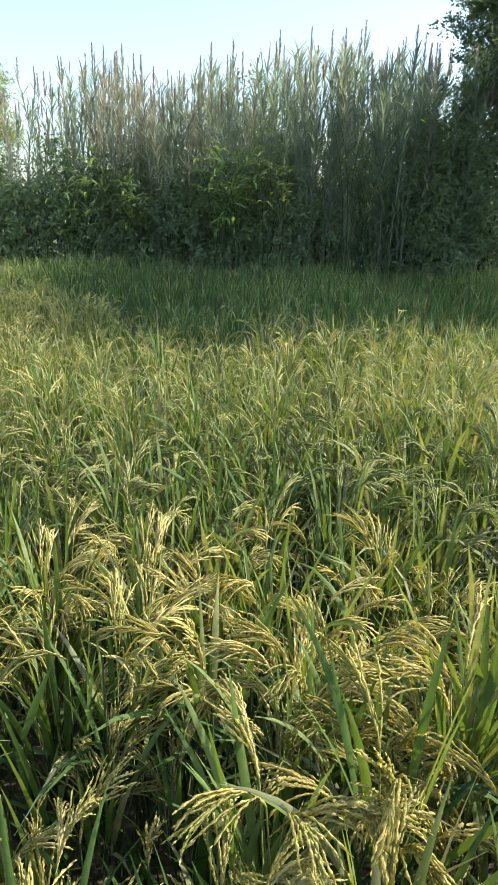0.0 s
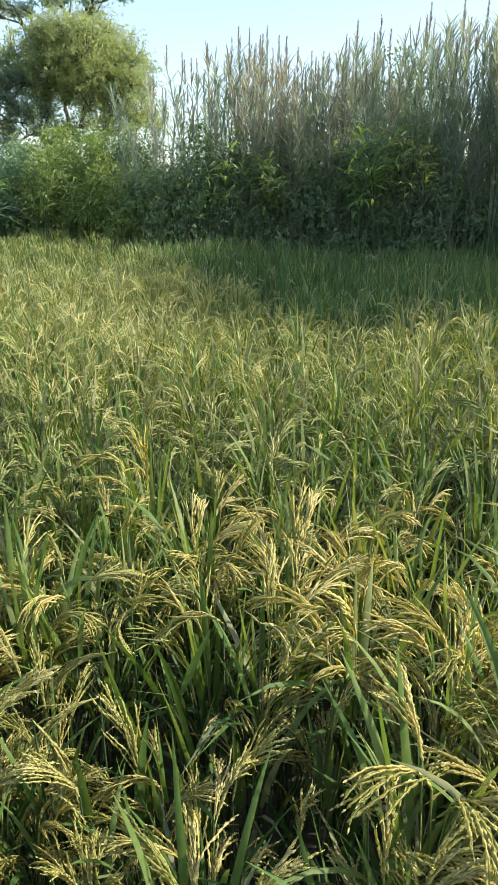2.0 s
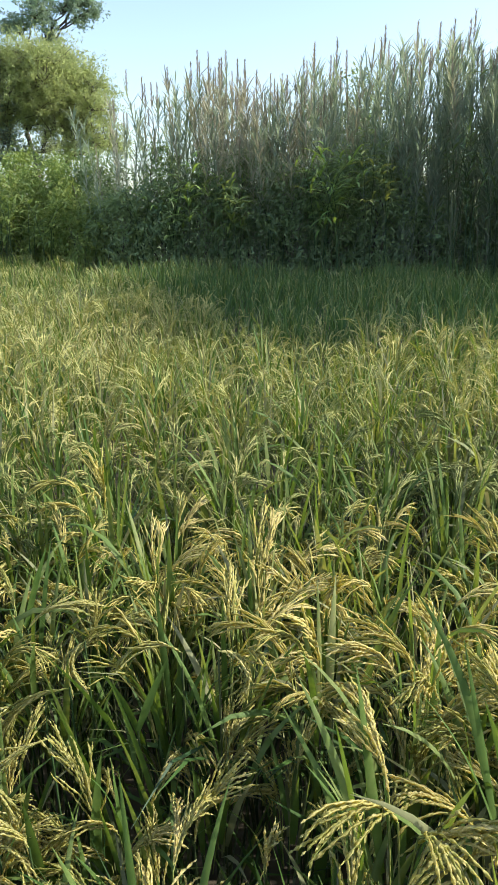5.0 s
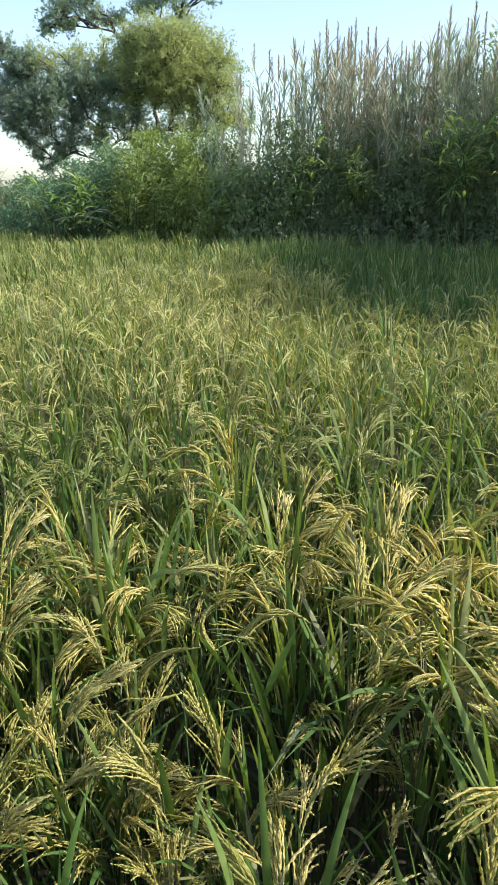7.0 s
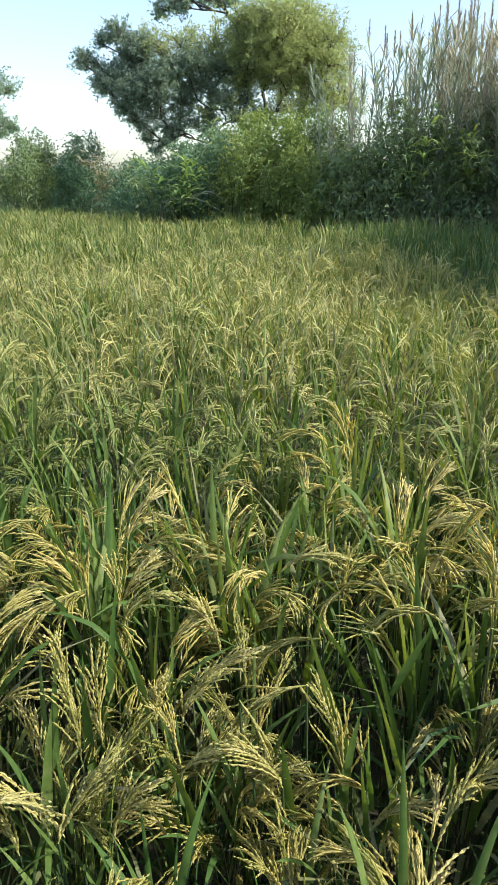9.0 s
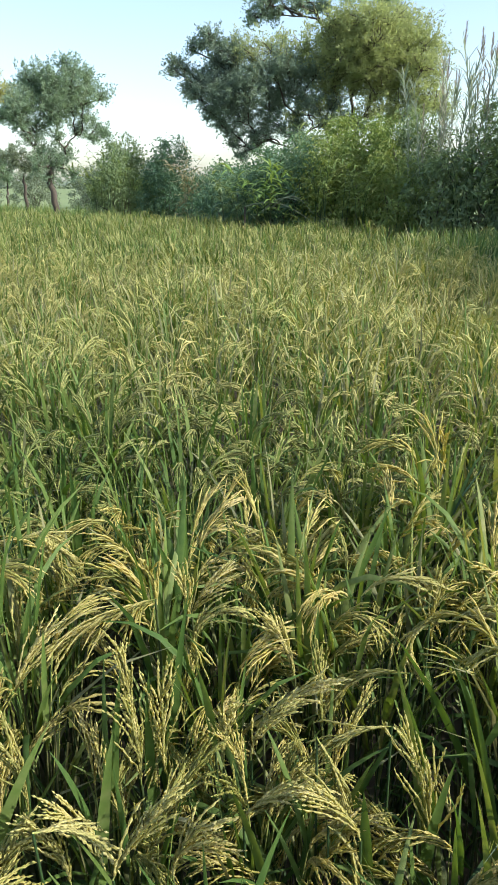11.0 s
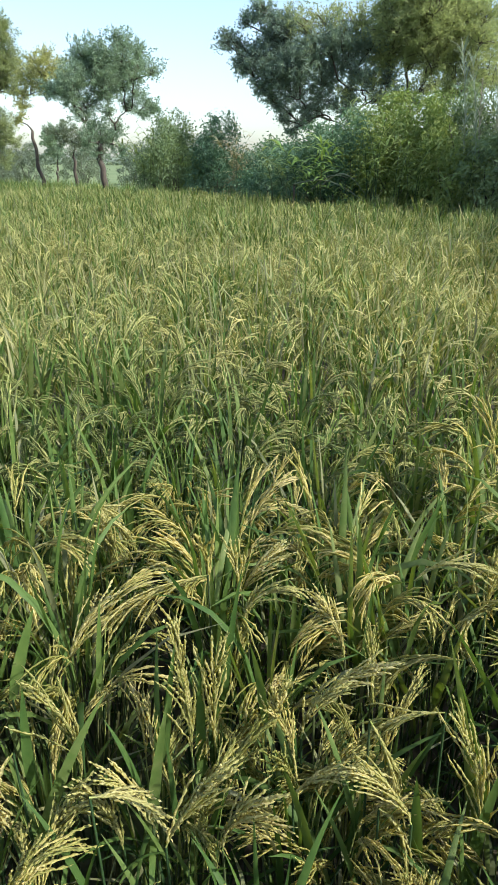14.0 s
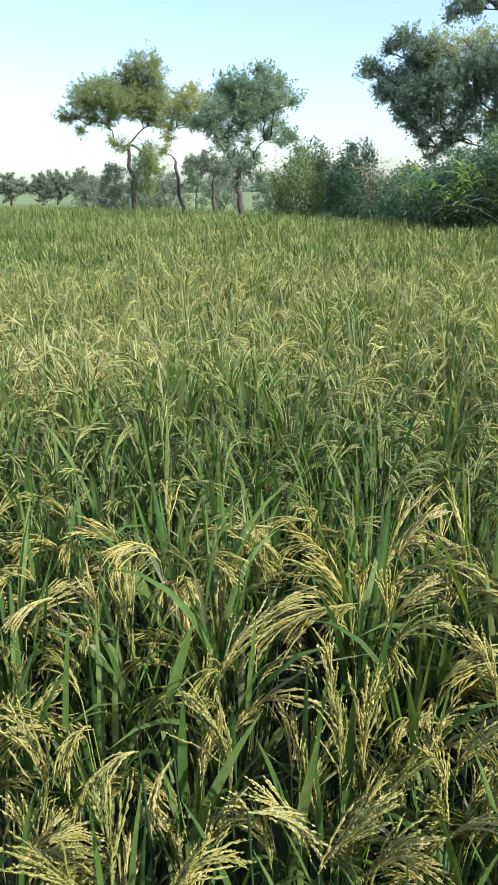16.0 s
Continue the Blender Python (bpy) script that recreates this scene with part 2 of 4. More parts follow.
def blade(length, width, lean, bend, n, fold=0.0, twist=0.0, power=1.6, turn=0.0):
    """A grass blade from the origin, arching towards +x."""
    s = np.linspace(0, 1, n)
    th = lean + bend * s ** power
    ds = length / (n - 1)
    x = np.r_[0, np.cumsum(np.sin((th[1:] + th[:-1]) / 2) * ds)]
    z = np.r_[0, np.cumsum(np.cos((th[1:] + th[:-1]) / 2) * ds)]
    path = np.c_[x, np.zeros(n), z]
    tw = turn + twist * s
    side = np.c_[np.sin(tw) * np.cos(th), np.cos(tw), -np.sin(tw) * np.sin(th)]
    w = width * np.minimum(1, 0.5 + 1.7 * s) * (1 - s ** 2.6) + 0.0006
    return ribbon(path, side, w, fold)


def tube(path, r, sides=5):
    path = np.asarray(path, float)
    n = len(path)
    d = np.gradient(path, axis=0)
    d /= np.linalg.norm(d, axis=1)[:, None] + 1e-9
    up = np.where(np.abs(d[:, 2:3]) > 0.9, np.array([[1.0, 0, 0]]), np.array([[0, 0, 1.0]]))
    a = np.cross(d, up)
    a /= np.linalg.norm(a, axis=1)[:, None] + 1e-9
    b = np.cross(d, a)
    r = np.broadcast_to(r, (n,))
    ang = np.arange(sides) * 2 * math.pi / sides
    v = (path[:, None] + r[:, None, None] * (a[:, None] * np.cos(ang)[None, :, None] + b[:, None] * np.sin(ang)[None, :, None])).reshape(-1, 3)
    tri = []
    for i in range(n - 1):
        for k in range(sides):
            p, q = i * sides + k, i * sides + (k + 1) % sides
            tri += [(p, q, q + sides), (p, q + sides, p + sides)]
    return v, np.array(tri)


HUSK_V = np.array([(0, 0, 0), (0.5, 0, 0.42), (-0.5, 0, 0.42), (0, 0, 1.0), (0, 0.42, 0.42)])
HUSK_F = np.array([(0, 1, 4), (0, 4, 2), (3, 4, 1), (3, 2, 4)])


def along(pts, q):
    """Places and directions at the fractions q of a polyline."""
    n = len(pts) - 1
    j = np.minimum((q * n).astype(int), n - 1)
    d = pts[j + 1] - pts[j]
    p = pts[j] + d * (q * n - j)[:, None]
    return p, d / (np.linalg.norm(d, axis=1)[:, None] + 1e-9)


def strung(g, pts, step, size, shape):
    """Husked grains set closely round a twig, pointing along it."""
    base, F = shape
    L = np.linalg.norm(np.diff(pts, axis=0), axis=1).sum()
    cnt = max(4, int(L / step))
    p, t = along(pts, np.linspace(0.02, 1.0, cnt))
    up = np.where(np.abs(t[:, 2:3]) > 0.9, np.array([[1.0, 0, 0]]), np.array([[0, 0, 1.0]]))
    a = np.cross(t, up)
    a /= np.linalg.norm(a, axis=1)[:, None]
    c = np.cross(t, a)
    phi = (np.arange(cnt) * 2.4 + g.uniform(-0.6, 0.6, cnt))[:, None]
    off = a * np.cos(phi) + c * np.sin(phi)
    e3 = t + off * g.uniform(0.04, 0.20, (cnt, 1))
    e3 /= np.linalg.norm(e3, axis=1)[:, None]
    e1 = np.cross(e3, off)
    e1 /= np.linalg.norm(e1, axis=1)[:, None] + 1e-9
    e2 = np.cross(e3, e1)
    S = g.uniform(0.85, 1.15, (cnt, 1, 1))
    v = (p + off * size[1] * 0.25)[:, None] + S * (base[None, :, :1] * size[1] * e1[:, None] + base[None, :, 1:2] * size[1] * e2[:, None] + base[None, :, 2:] * size[0] * e3[:, None])
    f = F[None] + np.arange(cnt)[:, None, None] * len(base)
    return v.reshape(-1, 3), f.reshape(-1, 3)


def panicle(g, detail, length=0.23, lean=0.25, bend=2.0, power=1.3, full=1.0):
    """A rice ear: a nodding stalk whose long side branches sweep with it, closely set with grain. Returns the grains and the stalk."""
    grains, stalk = Soup(), Soup()
    n = 10
    s = np.linspace(0, 1, n)
    th = lean + bend * s ** power
    ds = length / (n - 1)
    mid = (th[1:] + th[:-1]) / 2
    axis = np.c_[np.r_[0, np.cumsum(np.sin(mid) * ds)], 0.010 * np.sin(s * 3 + g.uniform(0, 6)) * s, np.r_[0, np.cumsum(np.cos(mid) * ds)]]
    if detail > 1:
        stalk.add(*tube(axis[::3], np.linspace(0.0017, 0.0007, 4), 3))
    branches = int({4: 16, 3: 13, 2: 10, 1: 3}[detail] * full)
    m = {4: 7, 3: 6, 2: 5, 1: 4}[detail]
    for b in range(branches + 1):
        u = 0.02 + 0.80 * (b + g.uniform(0.1, 0.9)) / (branches + 1)
        if b == branches:
            u = 0.66
        p0, d = along(axis, np.array([u]))
        p0, d = p0[0], d[0]
        bl = (0.05 + length * (1.0 - u) * 0.62) * g.uniform(0.6, 1.05) if b < branches else length * 0.36
        spread = g.normal(0, 1, 3) * np.array([0.7, 1.0, 0.7])
        d = d + spread * g.uniform(0.03, 0.16)
        turn = th[min(n - 1, int((u + bl / length) * (n - 1)))] - np.interp(u, s, th)
        turn = max(turn * g.uniform(0.6, 1.05), 0.12)
        pts, cur = [p0], d / np.linalg.norm(d)
        for k in range(m - 1):
            cross = np.array([0, 1.0, 0])
            cur = cur * math.cos(turn / (m - 1)) + np.cross(cross, cur) * math.sin(turn / (m - 1))
            cur = cur + np.array([0, 0, -1.0]) * g.uniform(0.0, 0.22) / (m - 1) + g.normal(0, 0.08, 3)
            cur /= np.linalg.norm(cur)
            pts.append(pts[-1] + cur * bl / (m - 1))
        pts = np.array(pts)
        if detail == 1:
            side = np.cross(pts[-1] - pts[0], g.normal(0, 1, 3))
            side /= np.linalg.norm(side) + 1e-9
            grains.add(*ribbon(pts, np.tile(side, (m, 1)), np.array([0.0035, 0.0060, 0.0054, 0.0025])))
        else:
            rings = {4: 15, 3: 10, 2: 5}[detail]
            q, _ = along(pts, np.linspace(0.0, 1.0, rings))
            lump = np.where(np.arange(rings) % 2, 0.0030, 0.0013) * g.uniform(0.8, 1.2, rings) * (1.12 if detail == 2 else 1.0)
            lump[-1] = 0.0006
            grains.add(*tube(q + g.normal(0, 0.0007, (rings, 3)), lump, 3))
            if detail == 4:
                grains.add(*strung(g, pts, 0.0150, (0.0100, 0.0036), (HUSK_V, HUSK_F)))
    return grains, stalk


def moved(v, a, off):
    return rot_z(np.asarray(v), a) + np.asarray(off)


# ---------------------------------------------------------------- ground
def edge_of_field(x):
    """Where the paddy ends, away from the camera."""
    return np.interp(x, [-60, -37, -20, -13, -9, -5, 30], [24.5, 22.0, 18.0, 16.0, 14.4, 13.4, 13.2])


def build_ground():
    n = 90
    xs = np.sign(np.linspace(-1, 1, n)) * np.abs(np.linspace(-1, 1, n)) ** 4 * 2500
    gx, gy = np.meshgrid(xs, xs, indexing="ij")
    gz = np.zeros_like(gx)
    gz += np.where((gy > edge_of_field(gx)) & (gy < 60), 0.18, 0.0)
    v = np.c_[gx.ravel(), gy.ravel(), gz.ravel()]
    f = []
    for i in range(n - 1):
        for j in range(n - 1):
            a = i * n + j
            f += [(a, a + n, a + n + 1), (a, a + n + 1, a + 1)]
    f = np.array(f)
    c = v[f].mean(1)
    outside = (c[:, 1] > edge_of_field(c[:, 0]) + 1.5) | (c[:, 0] < -60) | (c[:, 0] > 40) | (c[:, 1] < -40)
    ob = new("ground", to_mesh("ground", v, f, [M_MUD, M_PLAIN], outside.astype(int), True))
    tagged(ob, "dark damp field soil, grassy plain towards the distance", "ground", kind="structure")


build_ground()


# ---------------------------------------------------------------- rice
def flag_leaf(g, detail, low=1.0):
    """One upper leaf of a hill, upright or bent over near its tip."""
    kind = g.random()
    lean, bend = (g.uniform(0.02, 0.30), g.uniform(0.0, 0.45)) if kind < 0.60 else (g.uniform(0.15, 0.55), g.uniform(0.3, 0.9)) if kind < 0.86 else (g.uniform(0.1, 0.5), g.uniform(1.2, 2.2))
    v, f = blade(g.uniform(0.24, 0.40) * low, g.uniform(0.011, 0.021), lean, bend, {4: 8, 3: 6, 2: 5}[detail], 0.14 if detail > 2 else 0.0, g.uniform(-1.0, 1.0), 1.6, g.uniform(-0.6, 0.6))
    return moved(v + np.array([g.uniform(0.01, 0.08), 0, 0]), g.uniform(0, 6.28), (0, 0, g.uniform(0.46, 0.66))), f


def rice_plant(g, detail, blades, ears, low=1.0):
    """One hill of rice: culms with lower leaves, upper leaves and drooping ears, as parts under an Empty."""
    top = new("rice_plant")
    top.empty_display_size = 0.1
    under = Soup()
    for k in range(11):
        a, r = g.uniform(0, 6.28), g.uniform(0.01, 0.05)
        h, ln = g.uniform(0.5, 0.72), g.uniform(0.02, 0.16)
        s = np.linspace(0, 1, 4)
        path = np.c_[r + np.sin(ln) * h * s + 0.03 * s ** 2, 0 * s, h * s]
        v, f = tube(path, np.linspace(0.0035, 0.002, 4), 3)
        under.add(rot_z(v, a), f, 0)
    for k in range(16 if detail > 2 else 25):
        v, f = blade(g.uniform(0.24, 0.42), g.uniform(0.008, 0.015), g.uniform(0.05, 0.7), g.uniform(0.1, 1.8), 4, 0, g.uniform(-1, 1))
        a, r = g.uniform(0, 6.28), g.uniform(0.01, 0.07)
        under.add(moved(v + np.array([r, 0, 0]), a, (0, 0, g.uniform(0.15, 0.58))), f, 1 if k % 3 else 2 if k % 2 else 0)
    tagged(part("undergrowth", under, [M_CULM, M_BLADE, M_STRAW], top), kind="stuff")
    for k in range(blades):
        sp = Soup()
        sp.add(*flag_leaf(g, detail, low))
        part("leaf", sp, M_BLADE if g.random() < 0.93 else M_STRAW, top, smooth=True)
    toward = g.uniform(0, 6.28)
    for k in range(ears):
        ripe = g.random()
        lean, bend = (g.uniform(0.02, 0.35), g.uniform(1.3, 2.2)) if ripe < 0.55 else (g.uniform(0.1, 0.5), g.uniform(2.0, 2.9)) if ripe < 0.85 else (g.uniform(0.0, 0.3), g.uniform(0.4, 1.1))
        gr, st = panicle(g, detail, g.uniform(0.15, 0.215), lean, bend, g.uniform(0.8, 1.5), g.uniform(0.75, 1.1))
        a, r, z = toward + g.normal(0, 1.1), g.uniform(0.01, 0.09), g.uniform(0.56, 0.80)
        neck = np.c_[np.linspace(-0.025, 0.0, 4), np.zeros(4), np.linspace(-0.2, 0.0, 4)]
        st.add(*tube(neck, 0.0017, 3))
        sp = Soup()
        for k2, so in enumerate((gr, st)):
            v, f, _ = so.arrays()
            sp.add(moved(v + np.array([r, 0, 0]), a, (0, 0, z)), f, k2)
        part("panicle", sp, [M_HUSK if detail > 2 else M_GRAIN, M_RACHIS], top, "drooping ear of ripening yellow-green grains", smooth=True)
    tagged(top, "rice plant with upright green blades and ripening drooping ears", "rice plant", "rice plants")
    return top


def tiller_parts(x, y, z):
    top = new("rice_plant")
    top.location = (x, y, 0)
    TILLERS.append((x, y))
    top.empty_display_size = 0.1
    s = np.linspace(0, 1, 5)
    c = Soup()
    c.add(*tube(np.c_[0.02 * (1 - s) ** 2, 0.01 * np.sin(s * 3), z * s], np.linspace(0.004, 0.0022, 5), 5))
    part("culm", c, M_CULM, top, smooth=True)
    return top


def ear_tiller(x, y, z, azimuth, length, lean, bend):
    """A single tiller that carries one ear, hanging towards the azimuth."""
    g = np.random.default_rng(int(abs(x) * 977 + abs(y) * 613 + 5))
    top = tiller_parts(x, y, z)
    gr, st = panicle(g, 4, length, lean, bend, 1.0, 1.2)
    sp = Soup()
    for k, so in enumerate((gr, st)):
        v, f, _ = so.arrays()
        sp.add(moved(v, radians(azimuth), (0, 0, z)), f, k)
    part("panicle", sp, [M_SUNHUSK, M_RACHIS], top, "drooping ear of ripening yellow-green grains", smooth=True)
    v, f = blade(0.3, 0.014, 0.25, 0.4, 7, 0.12, 0.4)
    lf = Soup()
    lf.add(moved(v, radians(azimuth + 150), (0, 0, z - 0.3)), f)
    part("leaf", lf, M_BLADE, top, smooth=True)
    tagged(top, "single rice tiller with a heavy ear of ripening grain", "rice plant", "rice plants")


def leaf_tiller(x, y, z, azimuth, length, width, lean, bend, turn=1.15):
    """A single tiller with a broad upright flag leaf."""
    top = tiller_parts(x, y, z)
    v, f = blade(length, width, lean, bend, 9, 0.1, 0.25, 1.0, turn)
    lf = Soup()
    lf.add(moved(v, radians(azimuth), (0, 0, z)), f)
    part("leaf", lf, M_BLADE, top, smooth=True)
    v, f = blade(0.26, 0.012, 0.35, 0.7, 7, 0.1, -0.5)
    lf = Soup()
    lf.add(moved(v, radians(azimuth + 110), (0, 0, z - 0.2)), f)
    part("leaf", lf, M_BLADE, top, smooth=True)
    tagged(top, "single rice tiller with a broad upright green blade", "rice plant", "rice plants")


TILLERS = []


def build_tillers():
    ear_tiller(-0.88, 0.65, 0.71, 44, 0.19, 0.34, 0.50)
    ear_tiller(-0.97, 0.89, 0.64, 41, 0.26, -0.06, 0.15)
    ear_tiller(-1.07, 0.91, 0.73, -135, 0.15, -0.05, 0.25)
    ear_tiller(-1.06, 1.11, 0.74, 35, 0.20, -0.40, 2.50)
    ear_tiller(-1.15, 1.09, 0.86, -133, 0.33, 1.60, 1.10)
    ear_tiller(-1.15, 1.19, 0.72, -141, 0.15, -0.18, 0.50)
    ear_tiller(-0.83, 0.96, 0.70, 31, 0.16, 0.00, 0.90)
    ear_tiller(-0.87, 0.93, 0.69, 35, 0.14, -0.03, 0.30)
    ear_tiller(-0.63, 1.22, 0.80, -160, 0.25, 1.50, 1.70)
    ear_tiller(-0.70, 0.96, 0.82, 23, 0.25, 2.61, 0.60)
    ear_tiller(-1.23, 1.48, 0.85, 33, 0.16, 1.75, 1.20)
    ear_tiller(-1.50, 1.34, 0.84, -132, 0.22, 1.27, 1.30)
    ear_tiller(-0.97, 0.59, 0.81, 52, 0.12, 1.70, 0.90)
    ear_tiller(-0.79, 0.87, 0.67, 29, 0.15, 0.45, 1.20)
    ear_tiller(-0.61, 1.41, 0.81, 11, 0.10, 0.58, 1.20)
    ear_tiller(-0.81, 1.40, 0.81, 18, 0.18, 0.54, 1.40)
    ear_tiller(-1.60, 1.11, 0.86, 52, 0.10, 1.01, 1.50)
    leaf_tiller(-1.08, 1.01, 0.25, 39, 0.70, 0.025, 0.02, 0.15, 1.36)
    leaf_tiller(-1.00, 0.88, 0.51, 43, 0.37, 0.021, -0.03, 0.10, 1.41)
    leaf_tiller(-1.06, 0.83, 0.52, 46, 0.37, 0.018, 0.05, 0.10, 1.45)
    leaf_tiller(-0.53, 1.15, 0.29, -164, 0.64, 0.024, 0.07, 0.20, -1.49)
    leaf_tiller(-0.52, 1.03, 0.42, 11, 0.40, 0.026, -0.02, 0.20, 0.97)
    leaf_tiller(-0.41, 1.16, 0.44, -171, 0.49, 0.015, 0.12, 0.20, 1.56)
    leaf_tiller(-0.90, 1.32, 0.62, -153, 0.36, 0.021, -0.01, 0.10, -1.33)
    leaf_tiller(-1.03, 0.74, 0.38, 48, 0.46, 0.027, 0.08, 0.10, 1.48)
    leaf_tiller(-0.59, 0.94, 0.51, -160, 0.27, 0.028, 0.00, 0.10, -1.43)
    leaf_tiller(-0.74, 0.88, 0.45, -147, 0.36, 0.020, 0.08, 0.30, -1.24)
    leaf_tiller(-1.15, 0.59, 0.52, 56, 0.38, 0.023, 0.27, 0.30, -1.55)
    leaf_tiller(-0.91, 0.96, 0.69, -143, 0.19, 0.020, 0.05, 0.20, -1.19)
    leaf_tiller(-0.88, 1.52, 0.73, 21, 0.25, 0.018, 0.26, 0.10, 1.09)
    leaf_tiller(-1.60, 1.29, 0.70, 48, 0.27, 0.022, 0.01, 0.10, 1.48)
    leaf_tiller(-1.28, 1.95, 0.57, 26, 0.45, 0.021, 0.20, 0.20, 1.17)
    ear_tiller(-1.14, 1.20, 0.76, 36, 0.14, 0.35, 0.60)
    ear_tiller(-0.84, 1.02, 0.71, 27, 0.20, 0.28, 1.00)
    ear_tiller(-0.66, 1.47, 0.70, 14, 0.18, -0.23, 0.60)
    ear_tiller(-0.99, 0.66, 0.61, -126, 0.16, -0.03, 0.80)
    ear_tiller(-0.97, 0.71, 0.64, -129, 0.15, 0.12, 0.70)
    ear_tiller(-0.99, 0.84, 0.66, -135, 0.20, -0.04, 0.20)
    ear_tiller(-0.85, 0.75, 0.62, 39, 0.16, 0.06, 1.00)
    ear_tiller(-0.60, 0.93, 0.68, -157, 0.14, 0.26, 1.00)
    ear_tiller(-1.31, 0.83, 0.72, 53, 0.17, 0.14, 0.90)
    ear_tiller(-1.50, 1.12, 0.70, -129, 0.18, -0.34, 0.70)
    ear_tiller(-0.88, 1.22, 0.68, -151, 0.19, 0.11, 0.50)
    ear_tiller(-1.38, 0.44, 0.57, -110, 0.30, -0.24, 0.70)
    ear_tiller(-1.15, 0.71, 0.61, -129, 0.26, -0.13, 0.80)
    ear_tiller(-1.69, 0.80, 0.59, 58, 0.31, 0.08, 0.50)
    ear_tiller(-1.67, 0.73, 0.59, -118, 0.28, -0.30, 0.60)
    ear_tiller(-1.08, 0.56, 0.58, 51, 0.20, 0.09, 0.70)
    ear_tiller(-1.14, 0.58, 0.80, -124, 0.17, 2.27, 1.50)
    ear_tiller(-1.15, 0.52, 0.85, -119, 0.10, 1.23, 2.00)
    ear_tiller(-1.28, 0.37, 0.56, -109, 0.18, -0.17, 0.50)
    ear_tiller(-1.63, 0.64, 0.86, -113, 0.11, 1.22, 1.40)
    ear_tiller(-1.54, 1.12, 0.86, 46, 0.13, 1.64, 1.40)
    leaf_tiller(-1.32, 0.70, 0.72, 53, 0.21, 0.025, 0.25, 0.10, 1.36)
    leaf_tiller(-1.20, 0.64, 0.61, 54, 0.25, 0.020, -0.01, 0.10, 1.36)
    leaf_tiller(-1.45, 0.53, 0.58, 65, 0.39, 0.013, 0.07, 0.10, 1.51)
    leaf_tiller(-1.19, 0.53, 0.47, -116, 0.33, 0.017, 0.17, 0.40, -1.01)
    leaf_tiller(-1.59, 1.29, 0.72, -136, 0.28, 0.024, -0.04, 0.10, -1.29)
    leaf_tiller(-2.06, 0.82, 0.68, -113, 0.33, 0.023, 0.15, 0.20, -0.97)
    ear_tiller(-0.52, 1.04, 0.58, -153, 0.28, -0.11, 0.70)
    ear_tiller(-0.61, 1.07, 0.80, -149, 0.16, 1.53, 1.20)
    ear_tiller(-0.32, 1.05, 0.60, 11, 0.23, 0.05, 0.90)
    ear_tiller(-0.40, 1.31, 0.85, -162, 0.17, 0.66, 2.20)
    ear_tiller(-0.30, 1.23, 0.92, 10, 0.14, 1.51, 2.40)
    ear_tiller(-0.65, 0.91, 0.70, 33, 0.12, 2.11, 1.20)
    ear_tiller(-0.06, 1.18, 0.82, -3, 0.11, 1.51, 1.20)
    ear_tiller(0.02, 1.29, 0.84, 177, 0.14, 2.00, 1.80)
    ear_tiller(0.22, 1.50, 0.70, 171, 0.22, 0.12, 0.80)
    ear_tiller(-0.12, 1.70, 0.67, -176, 0.26, 0.15, 0.90)
    ear_tiller(-0.63, 1.32, 0.85, -156, 0.12, 2.10, 1.80)
    ear_tiller(-0.17, 0.98, 0.63, 6, 0.10, -0.05, 0.30)
    leaf_tiller(-0.37, 1.11, 0.26, -160, 0.63, 0.020, 0.07, 0.25, -1.11)
    leaf_tiller(-0.08, 1.08, 0.40, -0, 0.41, 0.026, 0.04, 0.10, 1.12)
    leaf_tiller(0.19, 1.36, 0.51, 170, 0.41, 0.029, 0.08, 0.10, -1.52)
    leaf_tiller(-0.09, 1.80, 0.66, -178, 0.32, 0.031, 0.09, 0.10, -1.36)
    leaf_tiller(-0.52, 1.11, 0.56, -154, 0.35, 0.014, 0.16, 0.20, -1.02)
    leaf_tiller(-0.50, 1.27, 0.55, -155, 0.40, 0.022, 0.33, 0.30, -1.04)
    leaf_tiller(-0.47, 1.19, 0.73, 17, 0.19, 0.019, 0.33, 0.10, 1.37)
    leaf_tiller(0.18, 1.03, 0.58, -14, 0.16, 0.027, 0.00, 0.10, 0.93)
    ear_tiller(0.40, 1.11, 0.58, 162, 0.30, -0.00, 0.60)
    ear_tiller(0.31, 1.06, 0.73, 167, 0.17, 0.74, 0.50)
    ear_tiller(0.38, 1.19, 0.79, 166, 0.20, 0.50, 1.60)
    ear_tiller(0.52, 1.35, 0.91, 162, 0.20, 1.09, 1.80)
    ear_tiller(0.25, 1.57, 0.64, 173, 0.25, 0.20, 0.60)
    leaf_tiller(0.20, 1.02, 0.47, 169, 0.29, 0.026, -0.03, 0.10, -1.41)
    leaf_tiller(0.34, 1.00, 0.52, 162, 0.22, 0.026, 0.06, 0.10, -1.52)
    leaf_tiller(0.26, 1.33, 0.67, 169, 0.21, 0.023, 0.01, 0.10, -1.41)
    leaf_tiller(0.66, 1.64, 0.56, 159, 0.44, 0.023, 0.10, 0.10, -1.55)
    leaf_tiller(-0.39, 1.01, 0.46, -157, 0.36, 0.021, 0.06, 0.20, -0.94)


build_tillers()


